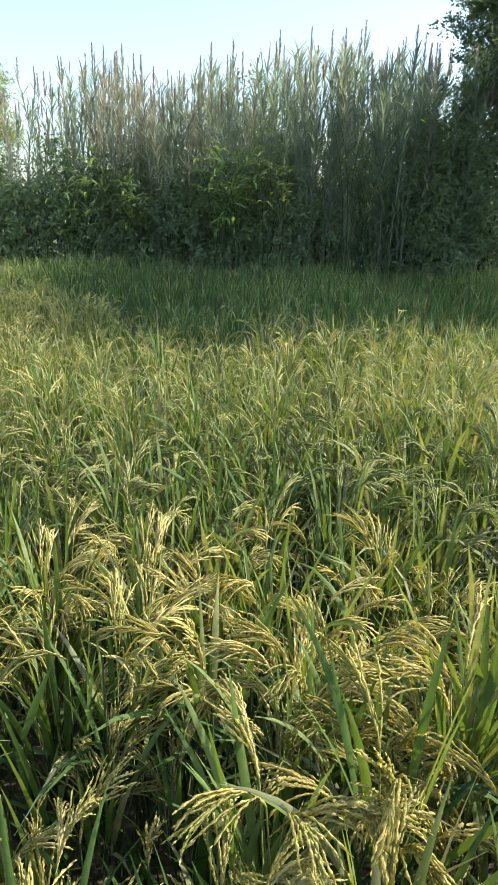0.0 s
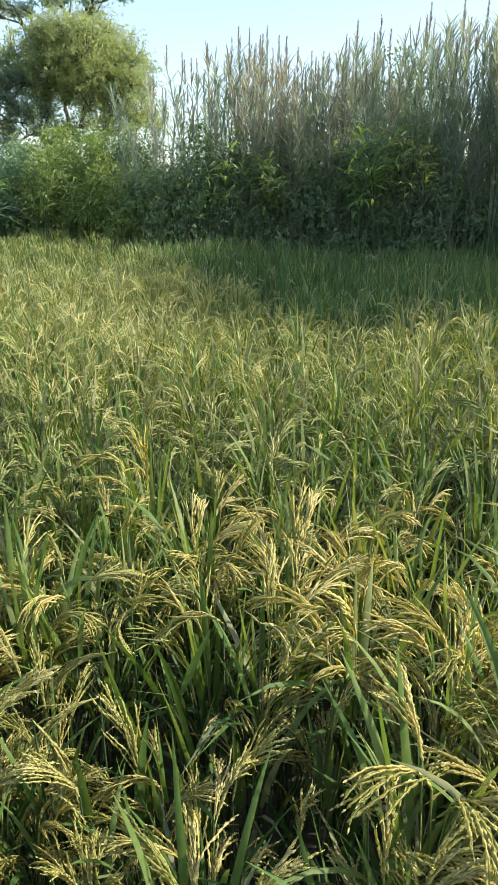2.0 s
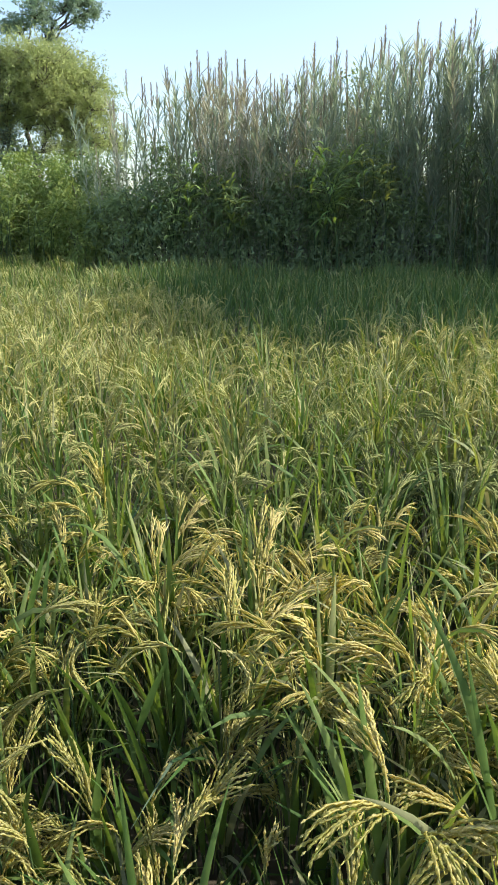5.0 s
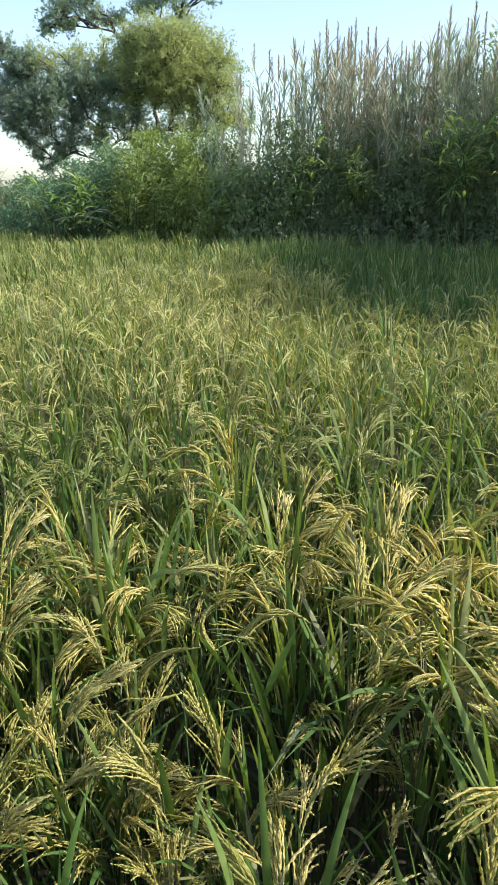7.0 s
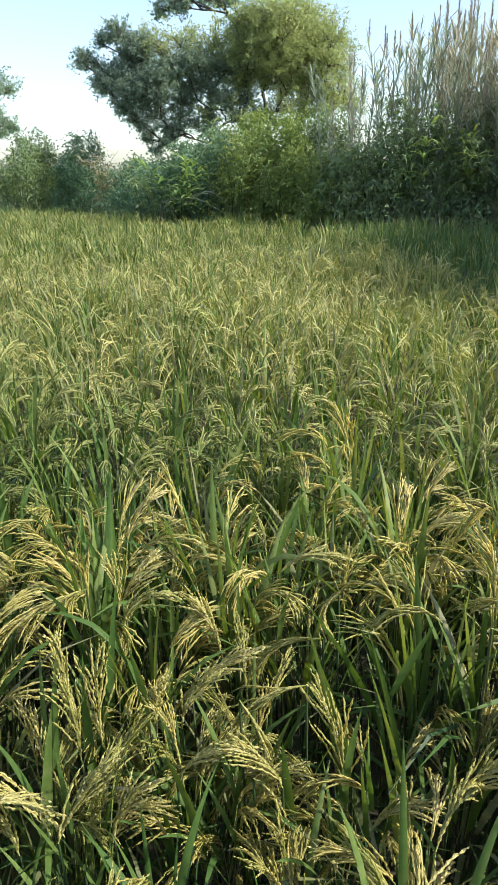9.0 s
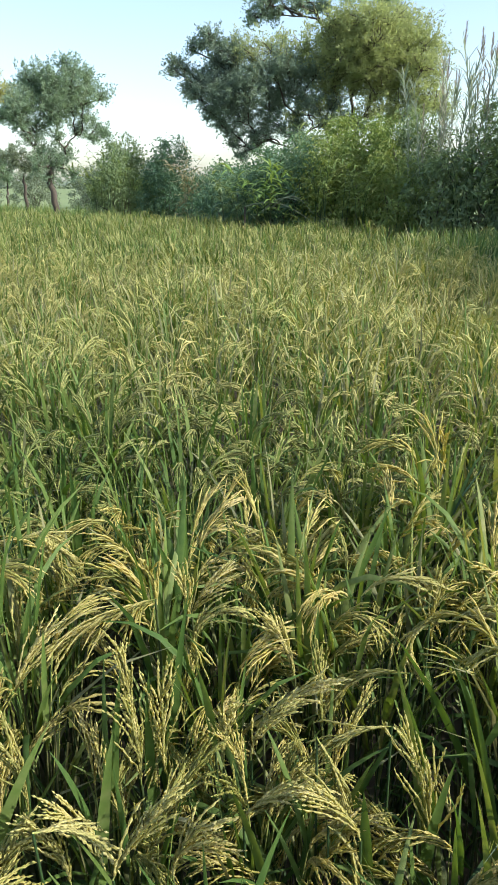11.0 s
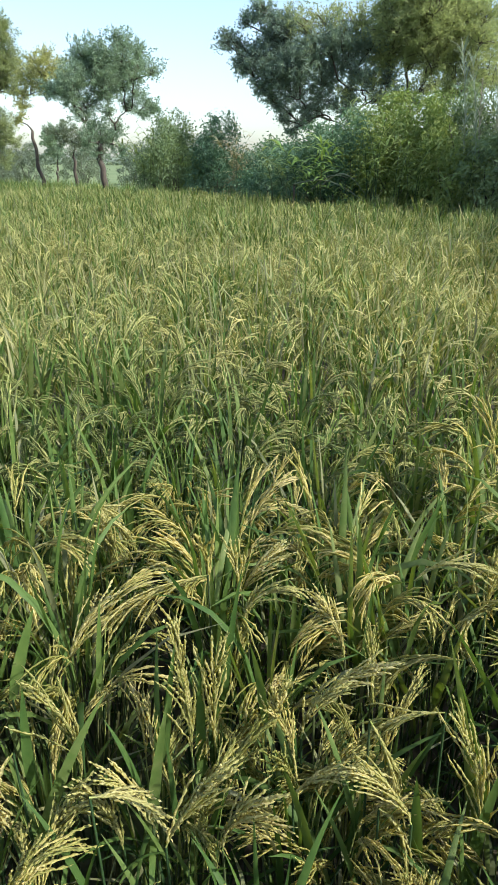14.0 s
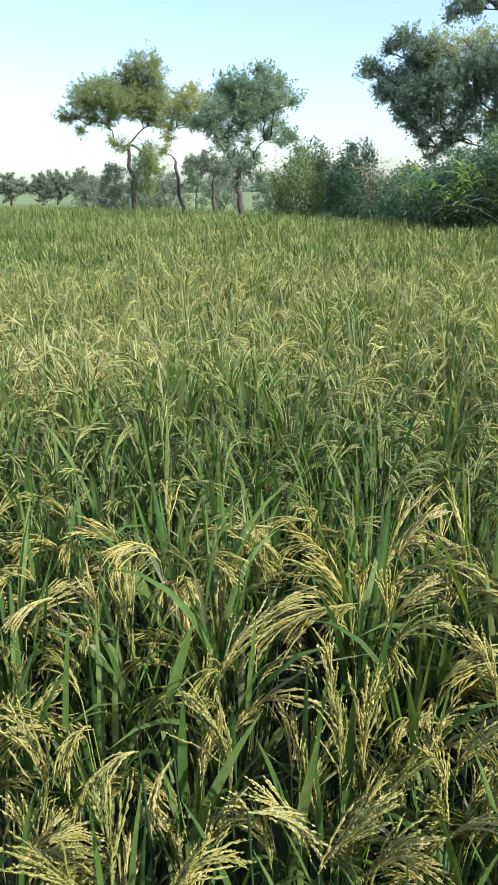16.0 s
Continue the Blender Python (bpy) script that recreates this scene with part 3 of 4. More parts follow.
def rice_tuft(g, detail, ripe=1.0):
    """The same hill, cheaper, for the field farther off."""
    s = Soup()
    nl, npan, seg = {3: (21, 8, 3), 2: (15, 7, 3), 1: (7, 4, 3)}[detail]
    npan = int(npan * ripe)
    grow = {3: 1.0, 2: 1.25, 1: 1.7}[detail]
    for k in range(nl):
        v, f = blade(g.uniform(0.26, 0.44), g.uniform(0.010, 0.017) * grow, g.uniform(0.02, 0.42), g.uniform(0.0, 0.9), seg, 0, g.uniform(-1, 1))
        a, r = g.uniform(0, 6.28), g.uniform(0.01, 0.10) * grow
        s.add(moved(v + np.array([r, 0, 0]), a, (0, 0, g.uniform(0.40, 0.62))), f, 2 if k % 9 == 0 else 0)
    toward = g.uniform(0, 6.28)
    for k in range(npan):
        a, r, z = toward + g.normal(0, 1.2), g.uniform(0.0, 0.10) * grow, g.uniform(0.58, 0.82)
        lean, bend = g.uniform(0.0, 0.4), g.uniform(0.6, 2.6)
        if detail == 3:
            gr, st = panicle(g, 1, g.uniform(0.17, 0.23), lean, bend)
            v, f, _ = gr.arrays()
            s.add(moved(v + np.array([r, 0, 0]), a, (0, 0, z)), f, 1)
        else:
            for q in range(detail):
                v, f = blade(g.uniform(0.15, 0.21), g.uniform(0.006, 0.0095) * grow, lean, bend, 3, 0, g.uniform(-1, 1), 1.0)
                s.add(moved(v + np.array([r, 0, 0]), a + g.uniform(-0.5, 0.5), (0, 0, z)), f, 1)
    return s.arrays()


def planted(name, templates, pos, scl, mats, label, category):
    """Plant copies of the templates at the places given, joined into one sheet of stuff."""
    V, F, MI, n = [], [], [], 0
    pick = rng.integers(0, len(templates), len(pos))
    for k, (v, f, mi) in enumerate(templates):
        idx = np.nonzero(pick == k)[0]
        if not len(idx):
            continue
        a = rng.uniform(0, 2 * math.pi, len(idx))
        c, s = np.cos(a)[:, None], np.sin(a)[:, None]
        sc = scl[idx][:, None]
        x = (v[None, :, 0] * c - v[None, :, 1] * s) * sc + pos[idx, 0:1]
        y = (v[None, :, 0] * s + v[None, :, 1] * c) * sc + pos[idx, 1:2]
        z = v[None, :, 2] * sc + pos[idx, 2:3]
        V.append(np.stack([x, y, z], 2).reshape(-1, 3))
        off = n + np.arange(len(idx))[:, None, None] * len(v)
        F.append((f[None] + off).reshape(-1, 3))
        MI.append(np.tile(mi, len(idx)))
        n += len(idx) * len(v)
    ob = new(name, to_mesh(name, np.concatenate(V), np.concatenate(F), mats, np.concatenate(MI)))
    return tagged(ob, label, category, kind="stuff")


def grid_points(x0, x1, y0, y1, step, jitter):
    gx, gy = np.meshgrid(np.arange(x0, x1, step), np.arange(y0, y1, step), indexing="ij")
    p = np.c_[gx.ravel(), gy.ravel()]
    return p + rng.uniform(-jitter, jitter, p.shape)


def hill_scale(p):
    """Uneven height of the crop over the field."""
    w = 0.05 * np.sin(p[:, 0] * 1.7 + 0.6 * np.sin(p[:, 1] * 1.3)) + 0.04 * np.sin(p[:, 1] * 2.3 + p[:, 0] * 0.7)
    return 1.0 + w + rng.normal(0, 0.065, len(p))


def build_rice():
    home = np.array([-0.2, 0.1])
    fine = grid_points(-19, 9, -2, 16, 0.195, 0.075)
    q = fine - home
    r = np.hypot(q[:, 0], q[:, 1])
    th = np.degrees(np.arctan2(-q[:, 0], q[:, 1]))
    ok = (fine[:, 1] < edge_of_field(fine[:, 0]) - 0.1) & (r > 0.58) & (fine[:, 0] < 5.2)
    wedge = ok & ((th > -36) | ((th > -75) & (r < 1.6))) & ((th < 82) | ((th < 110) & (r < 1.6)))
    near = np.nonzero(wedge)[0]
    near = near[np.argsort(r[near])][:290]
    limit = r[near].max()
    g = np.random.default_rng(11)
    planted_so_far = {d: 0 for d in (2, 3, 4, 5, 6)}
    kinds = {5: [rice_plant(g, 4, 8, 6, 0.9) for _ in range(6)], 4: [rice_plant(g, 4, 13, 7) for _ in range(5)], 6: [rice_plant(g, 4, 10, 10) for _ in range(5)], 3: [rice_plant(g, 3, 14, 7) for _ in range(8)],
             2: [rice_plant(g, 2, 10, 7) for _ in range(9)]}
    marked = np.array(TILLERS)
    used = set()
    sc = hill_scale(fine)
    for i in near:
        close = np.hypot(marked[:, 0] - fine[i, 0], marked[:, 1] - fine[i, 1]).min()
        d = (5 if close < 0.17 else 4) if r[i] < 1.25 else 3 if r[i] < 2.1 else 2
        thin = math.hypot(fine[i, 0] + 0.48, fine[i, 1] - 1.02) < 0.24      # a gap in the stand
        lush = math.hypot(fine[i, 0] - 0.22, fine[i, 1] - 1.12) < 0.28
        d = 5 if thin else 4 if lush else d
        low = d == 5 and not lush
        if d > 3 and th[i] > 24:
            d = 6
        k = planted_so_far[d] % len(kinds[d])
        planted_so_far[d] += 1
        ob = kinds[d][k]
        s = float(sc[i]) * (0.95 if d in (4, 6) else 1.0)
        if low:
            s *= 0.86
        elif lush:
            s *= 1.07
        m = Matrix.Translation((fine[i, 0], fine[i, 1], 0)) @ Matrix.Rotation(g.uniform(0, 6.28), 4, "Z")
        if (d, k) in used:
            ob = copy_thing(ob, m)
        else:
            used.add((d, k))
            ob.matrix_basis = m
        ob.scale = (s, s, s)
    mats = [M_BLADE, M_GRAIN, M_STRAW]
    z0 = np.zeros(len(fine))
    pts = np.c_[fine, z0]
    # Outline of the trees' shade; rice inside is painted greener, with few ears.
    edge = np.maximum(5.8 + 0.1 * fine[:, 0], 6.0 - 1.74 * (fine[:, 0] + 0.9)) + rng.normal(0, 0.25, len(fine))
    shade_zone = wedge & (r > limit) & (fine[:, 1] > edge)
    mid = wedge & (r > limit) & (r < 8.5) & ~shade_zone
    sparse = rng.random(len(fine)) < 0.62
    far = wedge & (r >= 8.5) & ~shade_zone & sparse
    shade_zone &= sparse
    g = np.random.default_rng(12)
    planted("rice_stand", [rice_tuft(g, 2, 0.3) for _ in range(8)], pts[shade_zone], sc[shade_zone], [M_SHADERICE, M_GRAIN, M_BLADE], "rice painted greener where the shade of the trees falls", "rice")
    planted("rice_stand", [rice_tuft(g, 3) for _ in range(12)], pts[mid], sc[mid], mats, "dense stand of ripening rice, green blades and yellow ears", "rice")
    planted("rice_stand", [rice_tuft(g, 2) for _ in range(10)], pts[far], sc[far], mats, "rice crop reaching to the edge of the field", "rice")
    g = np.random.default_rng(13)
    cheap = [rice_tuft(g, 1) for _ in range(8)]
    for step, x0, x1, y0, y1, outer, text in ((0.42, -62, -8, -9, 21, True, "far part of the ripening rice field"), (0.42, -10, 10, -9, 14, False, "ripening rice behind the standing place")):
        wide = grid_points(x0, x1, y0, y1, step, step * 0.4)
        q = wide - home
        th = np.degrees(np.arctan2(-q[:, 0], q[:, 1]))
        rr = np.hypot(q[:, 0], q[:, 1])
        okw = (wide[:, 1] < edge_of_field(wide[:, 0])) & (rr > 2.4) & (wide[:, 0] < 5.2)
        inside = (th > -36) & (th < 82) & (wide[:, 0] > -19) & (wide[:, 1] < 16)
        zone = ((rr >= 9) & (th > 35) & (th < 100)) if outer else (rr < 7.5)
        sel = okw & ~inside & zone
        planted("rice_stand", cheap, np.c_[wide[sel], np.zeros(sel.sum())], hill_scale(wide[sel]), mats, text, "rice")
    side = ok & ~wedge & (r > 1.0) & (r < 2.6)
    planted("rice_stand", [rice_tuft(g, 3) for _ in range(6)], pts[side], sc[side], mats, "dense ripening rice close round the standing place", "rice")


build_rice()


# ---------------------------------------------------------------- reeds
def reed(g, plume, dry=False):
    """A giant reed, 5 m tall: jointed cane, long drooping leaves, and for some a plume."""
    top = new("giant_reed")
    H = 5.0
    s = np.linspace(0, 1, 8)
    lean, ph = g.uniform(0.0, 0.13), g.uniform(0, 6.28)
    path = np.c_[lean * H * s ** 2, 0.03 * np.sin(s * 5 + ph), H * 0.93 * s]
    c = Soup()
    c.add(*tube(path, np.linspace(0.013, 0.004, 8), 5))
    part("cane", c, M_CANE, top, smooth=True)
    lv = Soup()
    for k in range(84):
        u = g.uniform(0.10, 0.99) ** 0.85
        p = np.array([np.interp(u, s, path[:, i]) for i in range(3)])
        v, f = blade(g.uniform(0.28, 0.52), g.uniform(0.020, 0.036), g.uniform(0.15, 0.75), g.uniform(0.2, 1.7) * (1.3 - 0.8 * u), 4, 0, g.uniform(-0.8, 0.8))
        lv.add(moved(v, g.uniform(0, 6.28), p), f)
    tagged(part("foliage", lv, M_REEDDRY if dry else M_REEDLEAF, top), kind="stuff")
    if plume:
        pl = Soup()
        for k in range(90):
            u = g.uniform(0, 1)
            p = path[-1] + np.array([0, 0, -0.05 + 0.50 * u])
            v, f = blade(g.uniform(0.08, 0.17) * (1.15 - 0.6 * u), 0.011, g.uniform(0.12, 0.5), g.uniform(0, 0.6), 3)
            pl.add(moved(v, g.uniform(0, 6.28), p), f)
        part("plume", pl, M_PLUME, top, "feathery grey-brown seed plume")
    tagged(top, ("tall giant reed with dry tan leaves" if dry else "tall giant reed with long grey-green leaves") + (" and a plume" if plume else ""), "reed", "reeds of the field edge")
    return top


def build_reeds():
    g = np.random.default_rng(21)
    kinds = [reed(g, k < 3 or k > 9, k > 7) for k in range(12)]
    spots = []
    while len(spots) < 440:
        x = g.uniform(-5.3, 4.6)
        y = 13.9 + 3.6 * g.random() ** 1.2
        if x < -3.4 and g.random() < 0.62:
            continue
        h = float(np.interp(x, [-5.3, -4.3, -3, -2.6, -1.8, -0.8, 0.5, 1.4, 2, 3, 4.6], [4.1, 4.45, 4.6, 4.4, 4.3, 4.65, 4.8, 5.12, 5.0, 5.0, 4.6]))
        h = 1.75 + (h - 1.75) * y / 15.0
        h *= g.choice([g.uniform(0.66, 0.88), g.uniform(0.84, 0.96), g.uniform(0.95, 1.01)], p=[0.3, 0.45, 0.25])
        spots.append((y, x, h / 5.0, g.random() < 0.4, g.uniform(0, 6.28)))
    spots.sort()
    used, rest = set(), [[], [], [], []]
    for n, (y, x, s, plume, a) in enumerate(spots):
        k = int(g.integers(0, 3)) if plume else int(g.integers(3, 8))
        if g.random() < np.interp(x, [-5.3, -3.6, -2.8, -1.6, -0.6, 4.6], [0.15, 0.25, 0.65, 0.55, 0.12, 0.06]):
            k = int(g.integers(8, 12))
        m = Matrix.Translation((x, y, 0.1)) @ Matrix.Rotation(a, 4, "Z")
        if n >= 285 and len(used) == 12:
            full = m @ Matrix.Scale(s, 4)
            for c in kinds[k].children:
                co = np.empty(len(c.data.vertices) * 3, dtype=np.float32)
                c.data.vertices.foreach_get("co", co)
                fi = np.empty(len(c.data.polygons) * 3, dtype=np.int32)
                c.data.loops.foreach_get("vertex_index", fi)
                mm = np.array(full)
                v = co.reshape(-1, 3) @ mm[:3, :3].T + mm[:3, 3]
                slot = 3 if k > 7 and c.name[:4] == "foli" else ["cane", "foli", "plum"].index(c.name[:4])
                rest[slot].append((v, fi.reshape(-1, 3)))
            continue
        ob = kinds[k]
        if k in used:
            ob = copy_thing(ob, m)
        else:
            used.add(k)
            ob.matrix_basis = m
        ob.scale = (s, s, s)
    bed = Soup()
    for k, group in enumerate(rest):
        for v, f in group:
            bed.add(v, f, k)
    tagged(part("reed_bed", bed, [M_CANE, M_REEDLEAF, M_PLUME, M_REEDDRY]), "thick bed of giant reeds behind the front stalks", "reeds", kind="stuff")


build_reeds()


# ---------------------------------------------------------------- shrubs and trees
def leaf_cloud(g, centres, radii, per, length, width, droop=0.5, flat=0.7):
    """Small pointed leaves scattered round the centres; each is a narrow blade."""
    n = len(centres)
    c = np.repeat(centres, per, axis=0)
    r = np.repeat(radii, per)[:, None]
    p = c + g.normal(0, 0.45, (n * per, 3)) * r * np.array([1, 1, flat])
    d = g.normal(0, 1, (n * per, 3))
    d[:, 2] = d[:, 2] * 0.6 - droop
    d /= np.linalg.norm(d, axis=1)[:, None]
    sd = np.cross(d, g.normal(0, 1, (n * per, 3)))
    sd /= np.linalg.norm(sd, axis=1)[:, None] + 1e-9
    L = (length * g.uniform(0.6, 1.3, n * per))[:, None]
    W = (width * g.uniform(0.7, 1.3, n * per))[:, None]
    v = np.stack([p + d * L * 0.2 + sd * W / 2, p + d * L, p + d * L * 0.2 - sd * W / 2], 1).reshape(-1, 3)
    return v, np.arange(n * per * 3).reshape(-1, 3)


def spray_cloud(g, centres, ways, radii, per, length, width):
    """Feathery leaf sprays: small leaflets along twigs that point outwards and a little up."""
    n = len(centres) * per
    c, w, r = np.repeat(centres, per, axis=0), np.repeat(ways, per, axis=0), np.repeat(radii, per)[:, None]
    u = g.uniform(-1, 1, (n, 1))
    p = c + w * u * r * 1.3 + g.normal(0, 0.22, (n, 3)) * r * (1.25 - 0.65 * u)
    d = w * 0.6 + g.normal(0, 0.7, (n, 3))
    d /= np.linalg.norm(d, axis=1)[:, None]
    sd = np.cross(d, g.normal(0, 1, (n, 3)))
    sd /= np.linalg.norm(sd, axis=1)[:, None] + 1e-9
    L = (length * g.uniform(0.6, 1.3, n))[:, None]
    W = (width * g.uniform(0.7, 1.3, n))[:, None]
    v = np.stack([p + sd * W / 2, p + d * L, p - sd * W / 2], 1).reshape(-1, 3)
    return v, np.arange(n * 3).reshape(-1, 3)


def limb(g, a, b, r0, r1, n=6, wob=0.08):
    a, b = np.asarray(a, float), np.asarray(b, float)
    s = np.linspace(0, 1, n)[:, None]
    L = np.linalg.norm(b - a)
    path = a + (b - a) * s
    path[1:-1] += g.normal(0, wob * L * 0.5, (n - 2, 3))
    path[:, 2] += 0.10 * L * np.sin(s[:, 0] * math.pi)
    return path, np.linspace(r0, r1, n)


def tree(name, base, yaw, trunk, lobes, mat, seed, label, leaf=(0.16, 0.05), dens=1.0, depth=0.8, stems=1, girth=0.16, ground=0.1, clump=0.34, per=60):
    """trunk: height of the fork; lobes: (sideways, height, radius) of the crown's masses."""
    g = np.random.default_rng(seed)
    top = new(name)
    top.location = (base[0], base[1], ground)
    centres, ways, radii = [], [], []
    forks = []
    for k in range(stems):
        fx = (k - (stems - 1) / 2) * 0.5
        fork = np.array([fx + g.uniform(-0.15, 0.15), g.uniform(-0.2, 0.2), trunk - ground])
        p, r = limb(g, (fx * 0.4, 0, -0.15), fork, girth, girth * 0.7, 7, 0.05)
        wood = Soup()
        wood.add(*tube(p, r, 8))
        part("trunk", wood, M_BARK, top, smooth=True)
        forks.append(fork)
    twigs = Soup()
    nodes = [np.array(f) for f in forks]
    reach = lambda q: min(np.linalg.norm(q - f) for f in forks)
    masses = [(np.array([u, v[0] if v else g.uniform(-depth, depth) * rad, z - ground]), rad) for u, z, rad, *v in lobes]
    masses.sort(key=lambda q: reach(q[0]))
    for c, rad in masses:
        end = c + np.array([0, 0, -0.3 * rad])
        near = [q for q in nodes if reach(q) < reach(c) * 0.8] or forks
        start = min(near, key=lambda q: np.linalg.norm(q - end) + 0.35 * reach(q))
        thick = girth * (0.5 if reach(start) < 0.1 else 0.28)
        p, r = limb(g, start, end, thick, girth * 0.12)
        nodes += [p[2], p[3], p[4]]
        wood = Soup()
        wood.add(*tube(p, r, 6))
        part("limb", wood, M_BARK, top, smooth=True)
        subs = max(14, int(60 * rad ** 2 * dens / (clump / 0.34) ** 2))
        d = g.normal(0, 1, (subs, 3))
        d /= np.linalg.norm(d, axis=1)[:, None]
        pos = c + d * (g.uniform(0.15, 1.0, (subs, 1)) ** 0.5) * rad * np.array([0.94, 0.94, 0.77])
        centres.append(pos)
        way = d * np.array([1.0, 1.0, 0.7]) + np.array([0, 0, 0.35]) + g.normal(0, 0.25, (subs, 3))
        ways.append(way / np.linalg.norm(way, axis=1)[:, None])
        radii.append(clump * g.uniform(0.6, 1.3, subs))
        for q in pos[:: max(1, subs // 12)]:
            bp, br = limb(g, p[-2], q, girth * 0.14, 0.008, 5, 0.12)
            twigs.add(*tube(bp, br, 4))
    tagged(part("brushwood", twigs, M_BARK, top), kind="stuff")
    cr = Soup()
    cr.add(*spray_cloud(g, np.concatenate(centres), np.concatenate(ways), np.concatenate(radii), int(per * 1.7), leaf[0] * 0.85, leaf[1] * 1.05))
    tagged(part("crown", cr, mat, top), kind="stuff")
    top.rotation_euler = (0, 0, radians(yaw))
    return tagged(top, label, "tree")


def bush(base, height, radius, mat, seed, label, leaf=(0.19, 0.04), dens=1.0, droop=0.7, ground=0.1, spread=1.0):
    g = np.random.default_rng(seed)
    top = new("bush")
    top.location = (base[0], base[1], ground)
    wood = Soup()
    n = int(60 * dens * radius * height)
    u = g.uniform(0, 1, n)
    ang = g.uniform(0, 6.28, n)
    rad = radius * np.sqrt(g.uniform(0.05, 1, n)) * np.sqrt(np.clip(1 - (u * 0.97) ** 2.2, 0.02, 1)) * spread
    c = np.c_[np.cos(ang) * rad, np.sin(ang) * rad, (0.08 + 0.9 * u) * (height - ground)]
    c[:, 2] *= 1 + 0.12 * np.sin(ang * 3 + seed)
    for k in range(14):
        q = c[k]
        p, r = limb(g, (g.uniform(-0.12, 0.12), g.uniform(-0.12, 0.12), -0.1), q, 0.02, 0.006, 5, 0.1)
        wood.add(*tube(p, r, 4))
    tagged(part("brushwood", wood, M_BARK, top), kind="stuff")
    lv = Soup()
    lv.add(*leaf_cloud(g, c, np.full(n, 0.26), 44, leaf[0] * 0.8, leaf[1] * 0.95, droop, 0.9))
    tagged(part("foliage", lv, mat, top), kind="stuff")
    return tagged(top, label, "bush")


def drooping_shrub(base, height, mat, seed, label, ground=0.1, reach=0.5, fronds=7, size=1.0):
    """Thin arching stems hung with long narrow leaves."""
    g = np.random.default_rng(seed)
    top = new("shrub")
    top.location = (base[0], base[1], ground)
    wood = Soup()
    for k in range(fronds):
        v, _ = blade(height * g.uniform(0.8, 1.08), 0.01, 0.02, g.uniform(0.5, 1.5), 8, power=3.0)
        path = moved(v.reshape(-1, 2, 3).mean(1) * np.array([reach * 2, 1, 1]), g.uniform(0, 6.28), (g.uniform(-0.3, 0.3), g.uniform(-0.15, 0.15), 0))
        wood.add(*tube(path, np.linspace(0.011, 0.003, 8), 4))
        lv = Soup()
        for j in range(16):
            u = g.uniform(0.5, 1.0) * 7
            i = min(int(u), 6)
            p = path[i] + (path[i + 1] - path[i]) * (u - i)
            w, f = blade(g.uniform(0.26, 0.5) * size, g.uniform(0.03, 0.055) * size, g.uniform(0.6, 1.4), g.uniform(0.8, 1.6), 5, 0.1, g.uniform(-0.5, 0.5), 1.1)
            lv.add(moved(w, g.uniform(0, 6.28), p), f)
        tagged(part("frond", lv, mat, top), kind="stuff")
    tagged(part("brushwood", wood, M_CULM, top), kind="stuff")
    return tagged(top, label, "shrub")


def build_back_hedge():
    for k in range(7):
        bush((-2.6 + 1.25 * k, 18.3 + 0.4 * (k % 2)), 3.6 + 0.5 * (k % 3), 1.2, M_HEDGE, 400 + k, "dense green bush behind the reeds", (0.2, 0.05), 0.6)


build_back_hedge()


